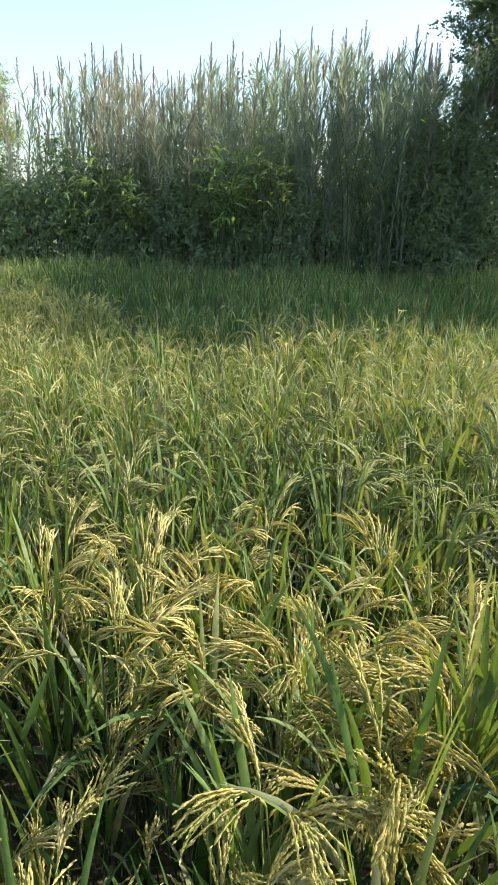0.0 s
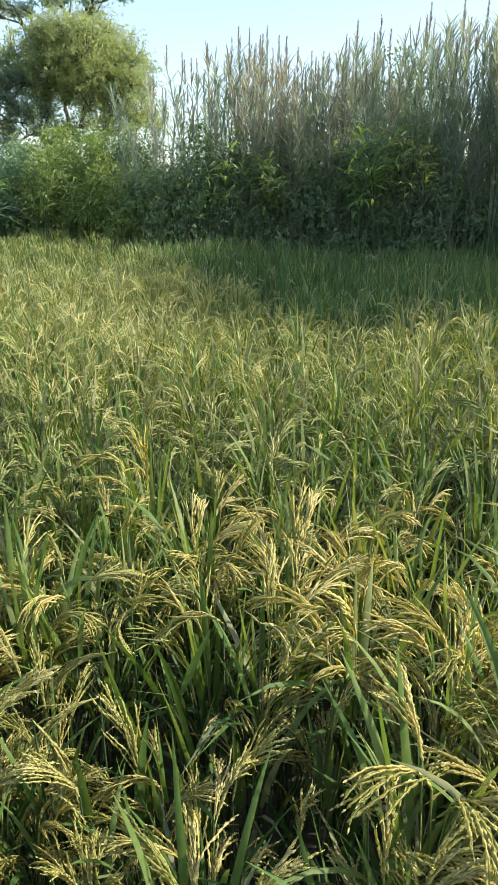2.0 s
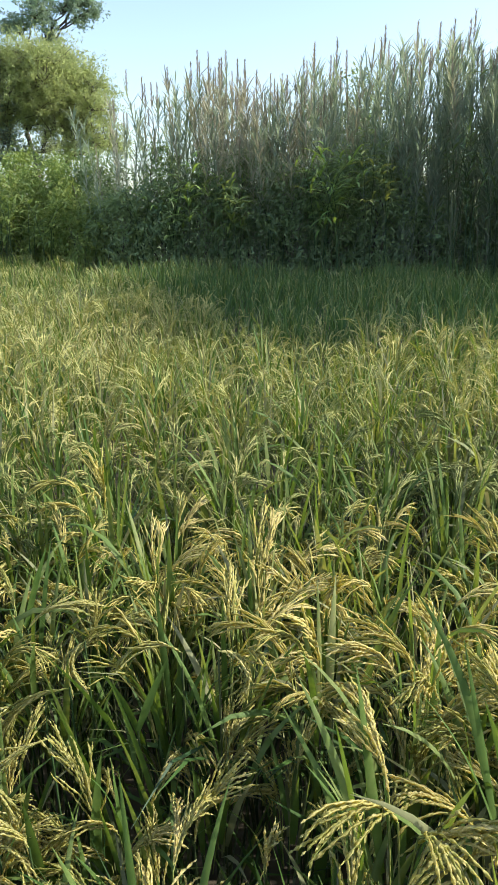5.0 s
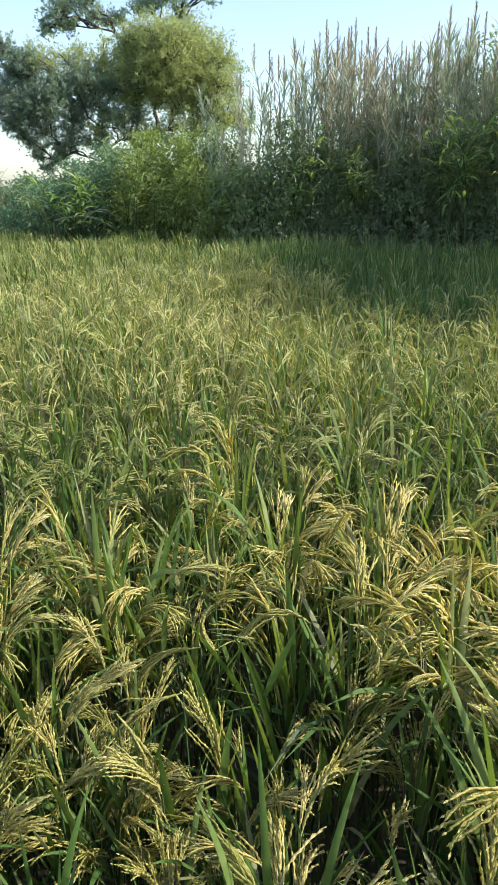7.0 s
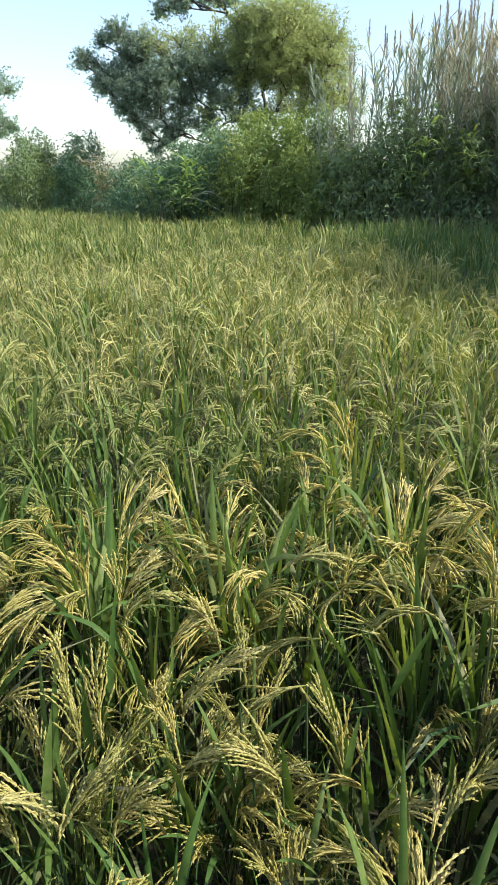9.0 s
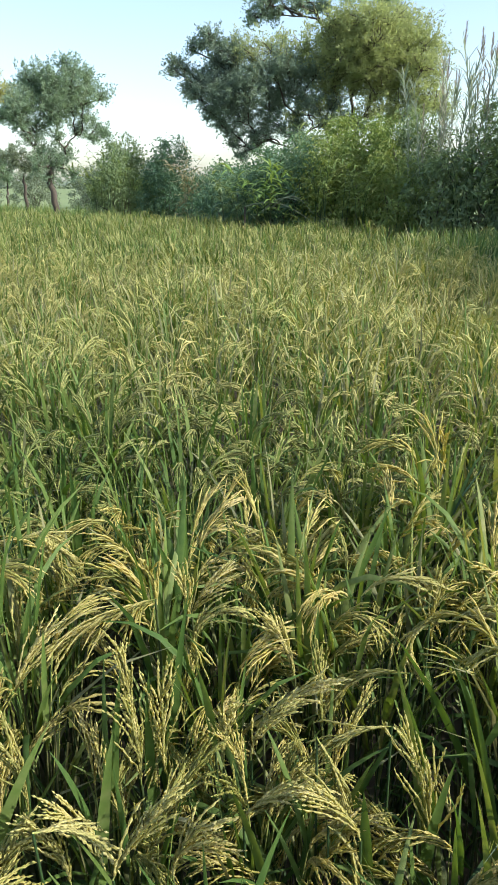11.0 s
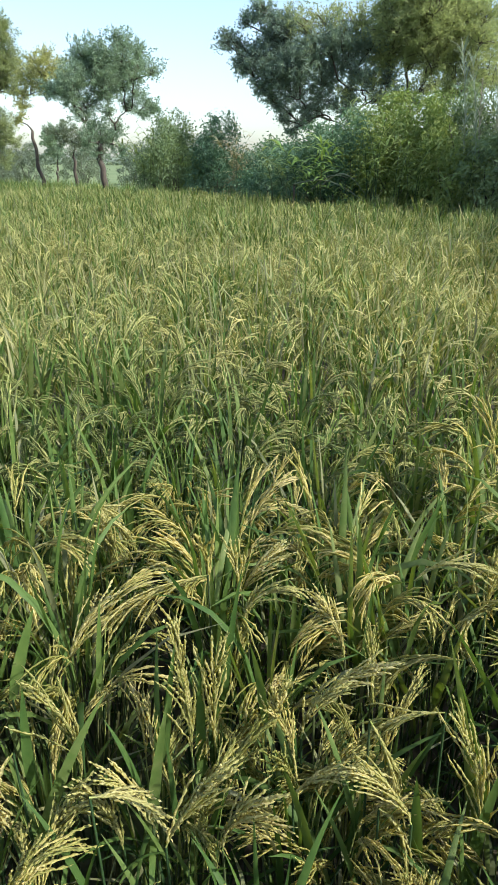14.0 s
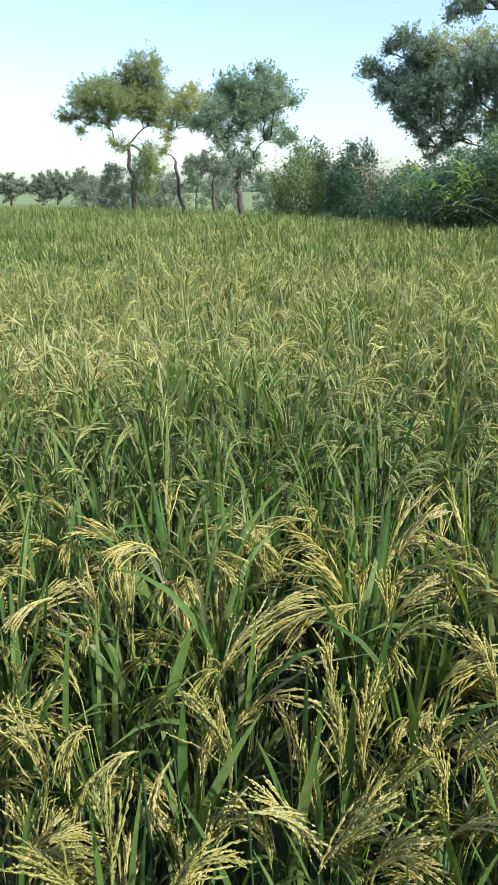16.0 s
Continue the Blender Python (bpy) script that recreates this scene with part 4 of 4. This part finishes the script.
def build_hedge():
    dark = "dense dark green leafy bush at the field edge"
    lit = "yellow-green leafy shrub at the field edge"
    # Last value 2 takes the leaf with painted shade, 1 the sunlit one.
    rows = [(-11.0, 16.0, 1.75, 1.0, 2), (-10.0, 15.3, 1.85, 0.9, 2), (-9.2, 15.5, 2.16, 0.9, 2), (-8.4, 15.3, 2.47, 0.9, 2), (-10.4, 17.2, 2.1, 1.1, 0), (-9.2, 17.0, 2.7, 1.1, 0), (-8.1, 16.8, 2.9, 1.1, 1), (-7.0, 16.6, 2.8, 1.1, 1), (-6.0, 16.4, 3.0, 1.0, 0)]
    rows += [(-7.5, 15.2, 2.5, 1.0, 1),
            (-6.6, 15.3, 2.63, 1.0, 1), (-5.6, 14.3, 2.25, 0.9, 1), (-4.8, 14.3, 2.25, 1.0, 0), (-3.9, 14.4, 2.75, 1.0, 0), (-3.0, 14.2, 2.55, 0.9, 0),
            (-2.2, 14.3, 2.6, 0.9, 0), (-1.3, 14.3, 2.4, 0.9, 0), (-0.4, 14.3, 2.7, 0.9, 0), (0.4, 14.4, 2.9, 0.9, 0), (1.3, 14.5, 2.0, 0.9, 0),
            (2.2, 14.6, 1.7, 0.9, 0), (3.1, 14.6, 2.0, 0.9, 0), (3.6, 14.9, 3.7, 1.2, 0), (4.5, 14.6, 4.5, 1.4, 0), (5.6, 14.4, 4.6, 1.5, 0), (7.2, 14.9, 4.2, 1.5, 0)]
    for k, (x, y, h, r, l) in enumerate(rows):
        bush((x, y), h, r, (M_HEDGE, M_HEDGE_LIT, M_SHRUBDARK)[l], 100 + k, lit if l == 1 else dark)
    for k, (x, y, h, m, t) in enumerate([(-8.7, 14.05, 2.15, M_PALE, "pale green shrub with hanging leaves beside the paddy"), (-7.2, 14.05, 2.75, M_HEDGE_LIT, "yellow-green shrub with hanging leaves"),
                                         (-3.35, 13.7, 2.9, M_PALE, "light green shrub with hanging leaves before the reeds"), (-0.5, 13.6, 2.85, M_HEDGE_LIT, "light green arching shrub before the reeds"),
                                         (0.33, 13.6, 3.4, M_YELLOW, "tall arching shrub with yellowing leaves before the reeds"), (1.9, 13.7, 3.9, M_HEDGE, "tall green climber on the reeds"), (2.4, 13.75, 3.3, M_HEDGE, "tall green climber on the reeds"), (-0.42, 13.45, 2.9, M_PALE, "light green shrub with hanging leaves before the reeds"), (-5.1, 13.7, 1.7, M_HEDGE_LIT, "low yellow-green shrub at the field edge"), (-1.7, 13.8, 2.4, M_HEDGE, "dark green arching shrub before the reeds"), (-2.5, 13.7, 2.5, M_HEDGE_LIT, "light green arching shrub before the reeds"), (-4.3, 13.8, 2.3, M_HEDGE, "dark green arching shrub before the reeds"), (-6.4, 13.8, 2.3, M_HEDGE_LIT, "yellow-green shrub with hanging leaves"), (-9.6, 14.0, 1.8, M_HEDGE, "dark green arching shrub at the field edge"), (-16.3, 17.4, 2.7, M_HEDGE, "green shrub with hanging leaves beyond the field"), (-17.2, 17.6, 2.6, M_HEDGE_LIT, "light green shrub with hanging leaves beyond the field"), (-13.7, 17.8, 2.8, M_DRY, "half-dry arching shrub beyond the field")]):
        drooping_shrub((x, y), h, m, 200 + k, t, size=1.25 if m == M_PALE else 1.0, fronds=4 if m == M_YELLOW else 6 if m == M_PALE else 7, reach=0.16 if m == M_YELLOW else 0.5)


build_hedge()


def build_branch():
    """A broken, half-stripped branch that lies over the bank beside the pale shrub."""
    g = np.random.default_rng(61)
    top = new("fallen_branch")
    top.location = (-8.2, 13.95, 0.1)
    for k, (a, b, lift) in enumerate([((-0.9, 0, 1.1), (0.9, 0, 0.75), 0.25), ((-0.5, 0.1, 1.0), (0.5, -0.1, 1.25), 0.15), ((-0.2, 0.05, 1.1), (0.8, 0.1, 0.95), 0.3)]):
        s = np.linspace(0, 1, 9)[:, None]
        p = np.array(a) * (1 - s) + np.array(b) * s
        p[:, 2] += lift * np.sin(s[:, 0] * math.pi)
        so = Soup()
        so.add(*tube(p, np.linspace(0.018, 0.006, 9), 5))
        part("bough", so, M_CANE, top, smooth=True)
    so = Soup()
    so.add(*tube(np.array([(-0.9, 0, -0.15), (-0.92, 0, 0.5), (-0.9, 0, 1.1)]), 0.02, 5))
    part("stump", so, M_BARK, top)
    lv = Soup()
    for k in range(26):
        w, f = blade(g.uniform(0.2, 0.36), g.uniform(0.025, 0.04), g.uniform(0.7, 1.5), g.uniform(0.4, 1.2), 4, 0.1)
        lv.add(moved(w, g.uniform(0, 6.28), (g.uniform(-0.2, 0.95), g.uniform(-0.1, 0.1), g.uniform(0.85, 1.15))), f)
    tagged(part("foliage", lv, M_PALE, top), kind="stuff")
    tagged(top, "broken pale branch lying over the bank", "branch")


build_branch()


def build_trees():
    tree("acacia", (-10.14, 21.4), 25.7, 1.7, [(0.8, 5.8, 0.98), (0.1, 5.8, 0.93), (1.6, 5.8, 0.93), (2.3, 5.6, 0.74), (1.1, 5.2, 0.97), (0.2, 5.1, 0.88), (1.9, 4.9, 0.83), (2.6, 5, 0.54), (2.4, 4.2, 0.73), (1.6, 4.1, 0.73), (2.7, 4, 0.49), (2.1, 3.8, 0.54), (1, 4.4, 0.63), (0.2, 4.5, 0.63), (1.4, 3.6, 0.35), (-0.4, 5.5, 0.78), (-0.6, 4.8, 0.78), (2.9, 3.8, 0.3), (1.7, 6.2, 0.4), (0.8, 6.1, 0.49), (-0.4, 4.1, 0.49), (1.2, 4.8, 0.88), (2.1, 4.5, 0.73), (0.5, 4.9, 0.87), (-0.2, 5.3, 0.88), (2, 5.4, 0.78), (1.4, 5.6, 0.88), (0.7, 5.5, 0.93), (0.8, 4.1, 0.35), (-2.3, 5.6, 0.71), (-1.3, 5.7, 0.79), (-0.1, 5.7, 0.86), (-2.8, 5.3, 0.55), (-3.3, 5.6, 0.28), (-1, 5.2, 0.78), (-0.3, 4.9, 0.74), (-1.6, 5.1, 0.74), (-0.4, 4.5, 0.58), (-1.6, 3.7, 0.35), (-0.9, 3.9, 0.47), (0.5, 5.4, 0.78), (1.2, 5.2, 0.74), (0.4, 4.8, 0.7), (1.3, 4.5, 0.66), (2.1, 5, 0.63), (0.1, 3.6, 0.35), (0.8, 3.7, 0.39), (-0.6, 3.5, 0.31), (1.5, 3.6, 0.35), (0.3, 6.2, 0.71), (1.2, 6.2, 0.67), (2.2, 3.8, 0.39), (-0.5, 6.1, 0.59)],
         M_ACACIA, 31, "broad spreading acacia with feathery olive-green foliage", (0.10, 0.034), 0.74, 0.9, 3, 0.11, clump=0.28, per=30)
    # Left side and underside of the acacia's crown, their shade painted by darker leaves.
    tree("acacia", (-11.1, 20.9), 25.7, 1.6, [(-4.3, 5, 0.18), (-3.9, 5, 0.28), (-3.5, 4.7, 0.47), (-3.8, 4.5, 0.28), (-2.9, 5.1, 0.51), (-3.4, 5.7, 0.26), (-3, 5.7, 0.36), (-2.7, 5.6, 0.28), (-3.7, 5.6, 0.16), (-2.4, 5.4, 0.47), (-3, 4.5, 0.55), (-3.5, 4.3, 0.26), (-2.3, 4.7, 0.67), (-3.2, 3.9, 0.29), (-2.6, 4, 0.59), (-1.9, 4.3, 0.7), (-2.8, 3.5, 0.25), (-2.1, 3.6, 0.45), (-1.4, 4.7, 0.7), (-1.2, 4, 0.58), (-0.5, 4.5, 0.66), (-0.1, 4, 0.5), (-0.8, 5, 0.55), (0.1, 4.9, 0.47), (-2.3, 3.1, 0.21), (-1.8, 3.2, 0.27), (-2.4, 2.9, 0.1), (-2.1, 2.5, 0.14), (-1.9, 2.8, 0.17), (0.7, 3.9, 0.31), (-1.4, 3.5, 0.29), (-2.4, 4.3, 0.59), (-2.9, 4.2, 0.35), (-2.6, 5, 0.47), (-4.2, 5.2, 0.12), (-3.2, 5.9, 0.14), (-3.7, 4.3, 0.16), (-3, 3.7, 0.16), (-2.6, 3.3, 0.16), (-1.4, 3.2, 0.31), (-0.9, 3.3, 0.33), (-0.3, 3.4, 0.33), (-1.7, 2.9, 0.21), (0.4, 3.5, 0.29), (1, 3.5, 0.25), (1.6, 3.3, 0.17), (-0.5, 3.1, 0.19)],
         M_DARKACACIA, 38, "low acacia with drooping outer branches, crown shade painted as darker leaves", (0.11, 0.036), 1.15, 0.9, 2, 0.10, clump=0.20, per=22)
    tree("tree", (-13.16, 29.26), 24.0, 3.5, [(-0.3, 8.8, 0.49), (0.4, 9.3, 0.76), (1.6, 9.6, 0.6), (2.1, 9.2, 0.33), (0.9, 8.6, 0.38), (2.4, 9.8, 0.27), (1, 10.3, 0.82), (2.1, 10.4, 0.44), (2.7, 9.5, 0.14), (-0.7, 8.7, 0.16), (-4, 8.4, 0.54), (-4.5, 8, 0.19), (-3.5, 8.1, 0.32), (-3.7, 9, 0.65), (-2.8, 9.1, 0.7), (-2.7, 8.4, 0.32), (-2.1, 8.3, 0.32), (-1.6, 8.4, 0.27)],
         M_DARKACACIA, 32, "taller dark green tree behind the acacia", (0.15, 0.06), 1.0, per=24, clump=0.30)
    tree("acacia", (-38.25, 26.21), 55.4, 4.3, [(-2.4, 6.8, 1.03), (-3.2, 6, 0.68), (-3.8, 5.8, 0.31), (-2.8, 5.1, 0.31), (-1.3, 7, 1.2), (-1.2, 6, 0.94), (-1.7, 7.6, 0.6), (-0.2, 7.7, 0.86), (0, 6.7, 1.28), (0.3, 8.3, 0.69), (1.2, 8.7, 0.95), (1.9, 8.3, 0.77), (1.4, 7.4, 1.2), (0.9, 6.2, 0.94), (2.2, 6.7, 1.11), (2.1, 5.5, 0.64), (-0.4, 4.2, 0.51), (-0.9, 4.5, 0.34), (1.5, 5.8, 0.68), (1.3, 3.9, 0.85), (0.7, 3, 0.94), (1.5, 2.9, 0.77), (0.2, 2, 0.6), (1, 1.8, 0.77), (-2.2, 5.8, 0.51), (-0.7, 6.7, 1.11), (0.7, 7.1, 1.2), (1.7, 6.7, 1.03), (-2, 6.5, 0.86), (0.8, 7.8, 0.86)],
         M_OLIVE, 33, "acacia with a flat spreading crown and bare lower trunk", (0.15, 0.046), 0.85, 0.9, 1, 0.15, clump=0.28, per=24)
    tree("acacia", (-33.33, 26.13), 51.6, 3.2, [(-0, 5.8, 0.94), (0.8, 6.2, 0.94), (1.4, 6.2, 0.62), (-0.4, 5, 0.47), (0.6, 5.3, 0.62), (0.3, 6.6, 0.47), (1, 6.9, 0.28), (1.7, 5.9, 0.35), (-0.8, 3.8, 0.28), (-0.5, 4.4, 0.28)],
         M_YELLOWACACIA, 34, "slender forked acacia with thin yellowish foliage", (0.15, 0.046), 0.8, 0.9, 1, 0.11, clump=0.28, per=22)
    tree("acacia", (-26.71, 24.64), 47.0, 2.4, [(-0.5, 6.3, 0.67), (0.4, 6.4, 0.74), (1.4, 6.7, 0.5), (1, 6.9, 0.24), (0.1, 5.7, 0.8), (1.2, 6, 0.8), (1.9, 5.8, 0.67), (2.6, 5.5, 0.4), (2, 6.4, 0.47), (1.2, 5.2, 0.74), (-0.2, 5.2, 0.8), (-1.1, 5.3, 0.67), (-1.8, 4.8, 0.67), (-1.2, 4.5, 0.73), (-0.5, 4.2, 0.67), (0.4, 4.6, 0.6), (1.7, 4.7, 0.43), (2.3, 4.2, 0.27), (1.4, 4.1, 0.5), (2.6, 4, 0.18), (2, 3.8, 0.24), (0.4, 3.8, 0.3), (-0.8, 3.6, 0.43), (-0.1, 3, 0.73), (-0.6, 2.6, 0.53), (0.3, 2.7, 0.63), (0.8, 3.1, 0.4), (1, 2.2, 0.24), (-0.2, 2.1, 0.33), (0.6, 5.5, 0.87), (-0.6, 5.7, 0.74), (0.6, 5, 0.74), (1.7, 5.4, 0.6), (-1.1, 4.9, 0.74)],
         M_GREYACACIA, 35, "dense rounded grey-green acacia with a leaning trunk", (0.15, 0.046), 0.85, 0.9, 1, 0.16, clump=0.28, per=26)
    tree("sapling", (-31.33, 26.98), 49.0, 1.9, [(-0.4, 3.0, 0.8), (0.1, 2.8, 0.6)], M_FARHAZE, 36, "small forked young tree with thin foliage tinted by haze", (0.2, 0.05), 0.5, 0.8, 1, 0.1)
    tree("sapling", (-46.6, 38.2), 49.0, 1.5, [(-0.3, 3.1, 0.7), (0.2, 2.4, 0.6), (-0.1, 3.9, 0.5)], M_GREYACACIA, 41, "young dark green tree with a pale trunk beyond the field", (0.2, 0.06), 0.8, 0.8, 1, 0.1)
    tree("tree", (7.0, 10.6), 0, 3.0, [(-0.7, 6.0, 1.2, -2.7), (-1.7, 6.0, 1.4, -1.3), (-1.3, 6.3, 1.5, 1.0), (-2.4, 5.8, 1.1, 2.4), (-0.6, 5.0, 1.3, -1.9), (0.2, 6.0, 1.7, 0.3), (0.2, 6.1, 1.6, 2.3), (0.2, 4.8, 1.5, -0.8), (0.6, 4.9, 1.6, 1.3), (0.9, 5.4, 1.5, 2.9), (0.0, 7.0, 1.3, -0.8)],
         M_TREE, 37, "large dark broad-leaved tree at the field edge", (0.24, 0.12), 1.1, 0.5, 2, 0.22, clump=0.4, per=28)
    tree("tree", (6.9, 15.8), 0, 2.6, [(-1.9, 4.6, 1.1, -0.6), (-1.8, 5.9, 1.2, 0.2), (-0.3, 4.8, 1.4, -0.8), (0.2, 5.2, 1.5, 0.4), (1.6, 4.6, 1.4, 0.3)], M_TREE, 39, "dark broad-leaved tree behind the bushes", (0.10, 0.05), 0.9, 0.8, 1, 0.2, clump=0.4, per=95)
    for k, (x, y, h, r, m, t) in enumerate([(-17.0, 18.7, 2.9, 1.3, M_HEDGE, "rounded sunlit green bush beyond the field"), (-15.2, 19.0, 2.8, 1.15, M_SHRUBDARK, "rounded deep green bush beyond the field"),
                                            (-18.4, 20.2, 2.3, 1.1, M_HEDGE_LIT, "low green bush beyond the field"), (-13.5, 18.2, 1.7, 0.55, M_DRY, "dry brown bush beyond the field"),
                                            (-12.3, 17.6, 2.1, 1.1, M_SHRUBDARK, "green bush under the acacia, its shade painted as darker leaves"), (-11.0, 18.0, 2.4, 1.2, M_SHRUBDARK, "green bush under the acacia, its shade painted as darker leaves")]):
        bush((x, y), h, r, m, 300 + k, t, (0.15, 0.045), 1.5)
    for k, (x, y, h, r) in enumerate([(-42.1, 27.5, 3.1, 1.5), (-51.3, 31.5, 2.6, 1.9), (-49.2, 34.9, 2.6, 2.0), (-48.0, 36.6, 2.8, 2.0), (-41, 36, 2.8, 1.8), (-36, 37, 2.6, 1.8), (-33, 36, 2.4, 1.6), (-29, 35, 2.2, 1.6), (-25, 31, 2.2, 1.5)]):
        bush((x, y), h, r, M_FARHAZE, 320 + k, "bush behind the far trees, leaves tinted pale with haze", (0.2, 0.07), 0.5)
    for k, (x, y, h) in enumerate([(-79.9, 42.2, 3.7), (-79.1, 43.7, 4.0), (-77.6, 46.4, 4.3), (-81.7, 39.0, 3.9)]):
        tree("far_tree", (x, y), 61, 0.9, [(0, h - 1.0, 0.9), (0.8, h - 1.7, 0.9), (-0.9, h - 1.6, 0.9), (0.2, h - 2.3, 1.0)], M_FARHAZE, 340 + k, "thin far tree on the plain, leaves tinted with haze", (0.35, 0.12), 0.5, clump=0.5)


build_trees()


# ---------------------------------------------------------------- banks, plain and distance
def grass_tuft(g, h):
    s = Soup()
    for k in range(12):
        v, f = blade(h * g.uniform(0.5, 1.1), g.uniform(0.012, 0.022), g.uniform(0, 0.5), g.uniform(0, 1.4), 3, 0, g.uniform(-1, 1))
        s.add(moved(v + np.array([g.uniform(0, 0.12), 0, 0]), g.uniform(0, 6.28), (0, 0, 0)), f)
    return s.arrays()


def build_grass():
    g = np.random.default_rng(51)
    p = grid_points(-56, 9, -9, 30, 0.42, 0.2)
    e = edge_of_field(p[:, 0])
    sel = ((p[:, 1] > e) & (p[:, 1] < e + np.where(p[:, 0] < -10, 8, 1.6))) | ((p[:, 0] > 5.2) & (p[:, 1] < e))
    q = p[sel]
    planted("bank_grass", [grass_tuft(g, 0.75) for _ in range(8)], np.c_[q, np.full(len(q), 0.1)], np.random.default_rng(5).uniform(0.5, 1.2, len(q)), [M_GRASS],
            "rough green grass on the bank beyond the rice", "grass")
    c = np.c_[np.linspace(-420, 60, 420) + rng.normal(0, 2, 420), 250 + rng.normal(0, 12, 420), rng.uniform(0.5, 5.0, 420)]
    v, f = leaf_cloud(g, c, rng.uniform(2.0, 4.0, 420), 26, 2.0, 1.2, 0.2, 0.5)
    ob = new("far_tree_line", to_mesh("far_tree_line", v, f, [M_FARHAZE]))
    tagged(ob, "line of trees along the horizon, leaves tinted with haze", "trees", kind="stuff")


build_grass()


def build_post():
    top = new("marker_post")
    top.location = (-25.6, 26.3, 0.15)
    s = Soup()
    s.add(*tube(np.c_[np.zeros(5), np.linspace(0, 0.03, 5), np.linspace(-0.1, 1.0, 5)], [0.05, 0.05, 0.048, 0.045, 0.01], 8))
    part("post", s, M_POST, top)
    tagged(top, "short pale weathered post in the grass", "post")


build_post()
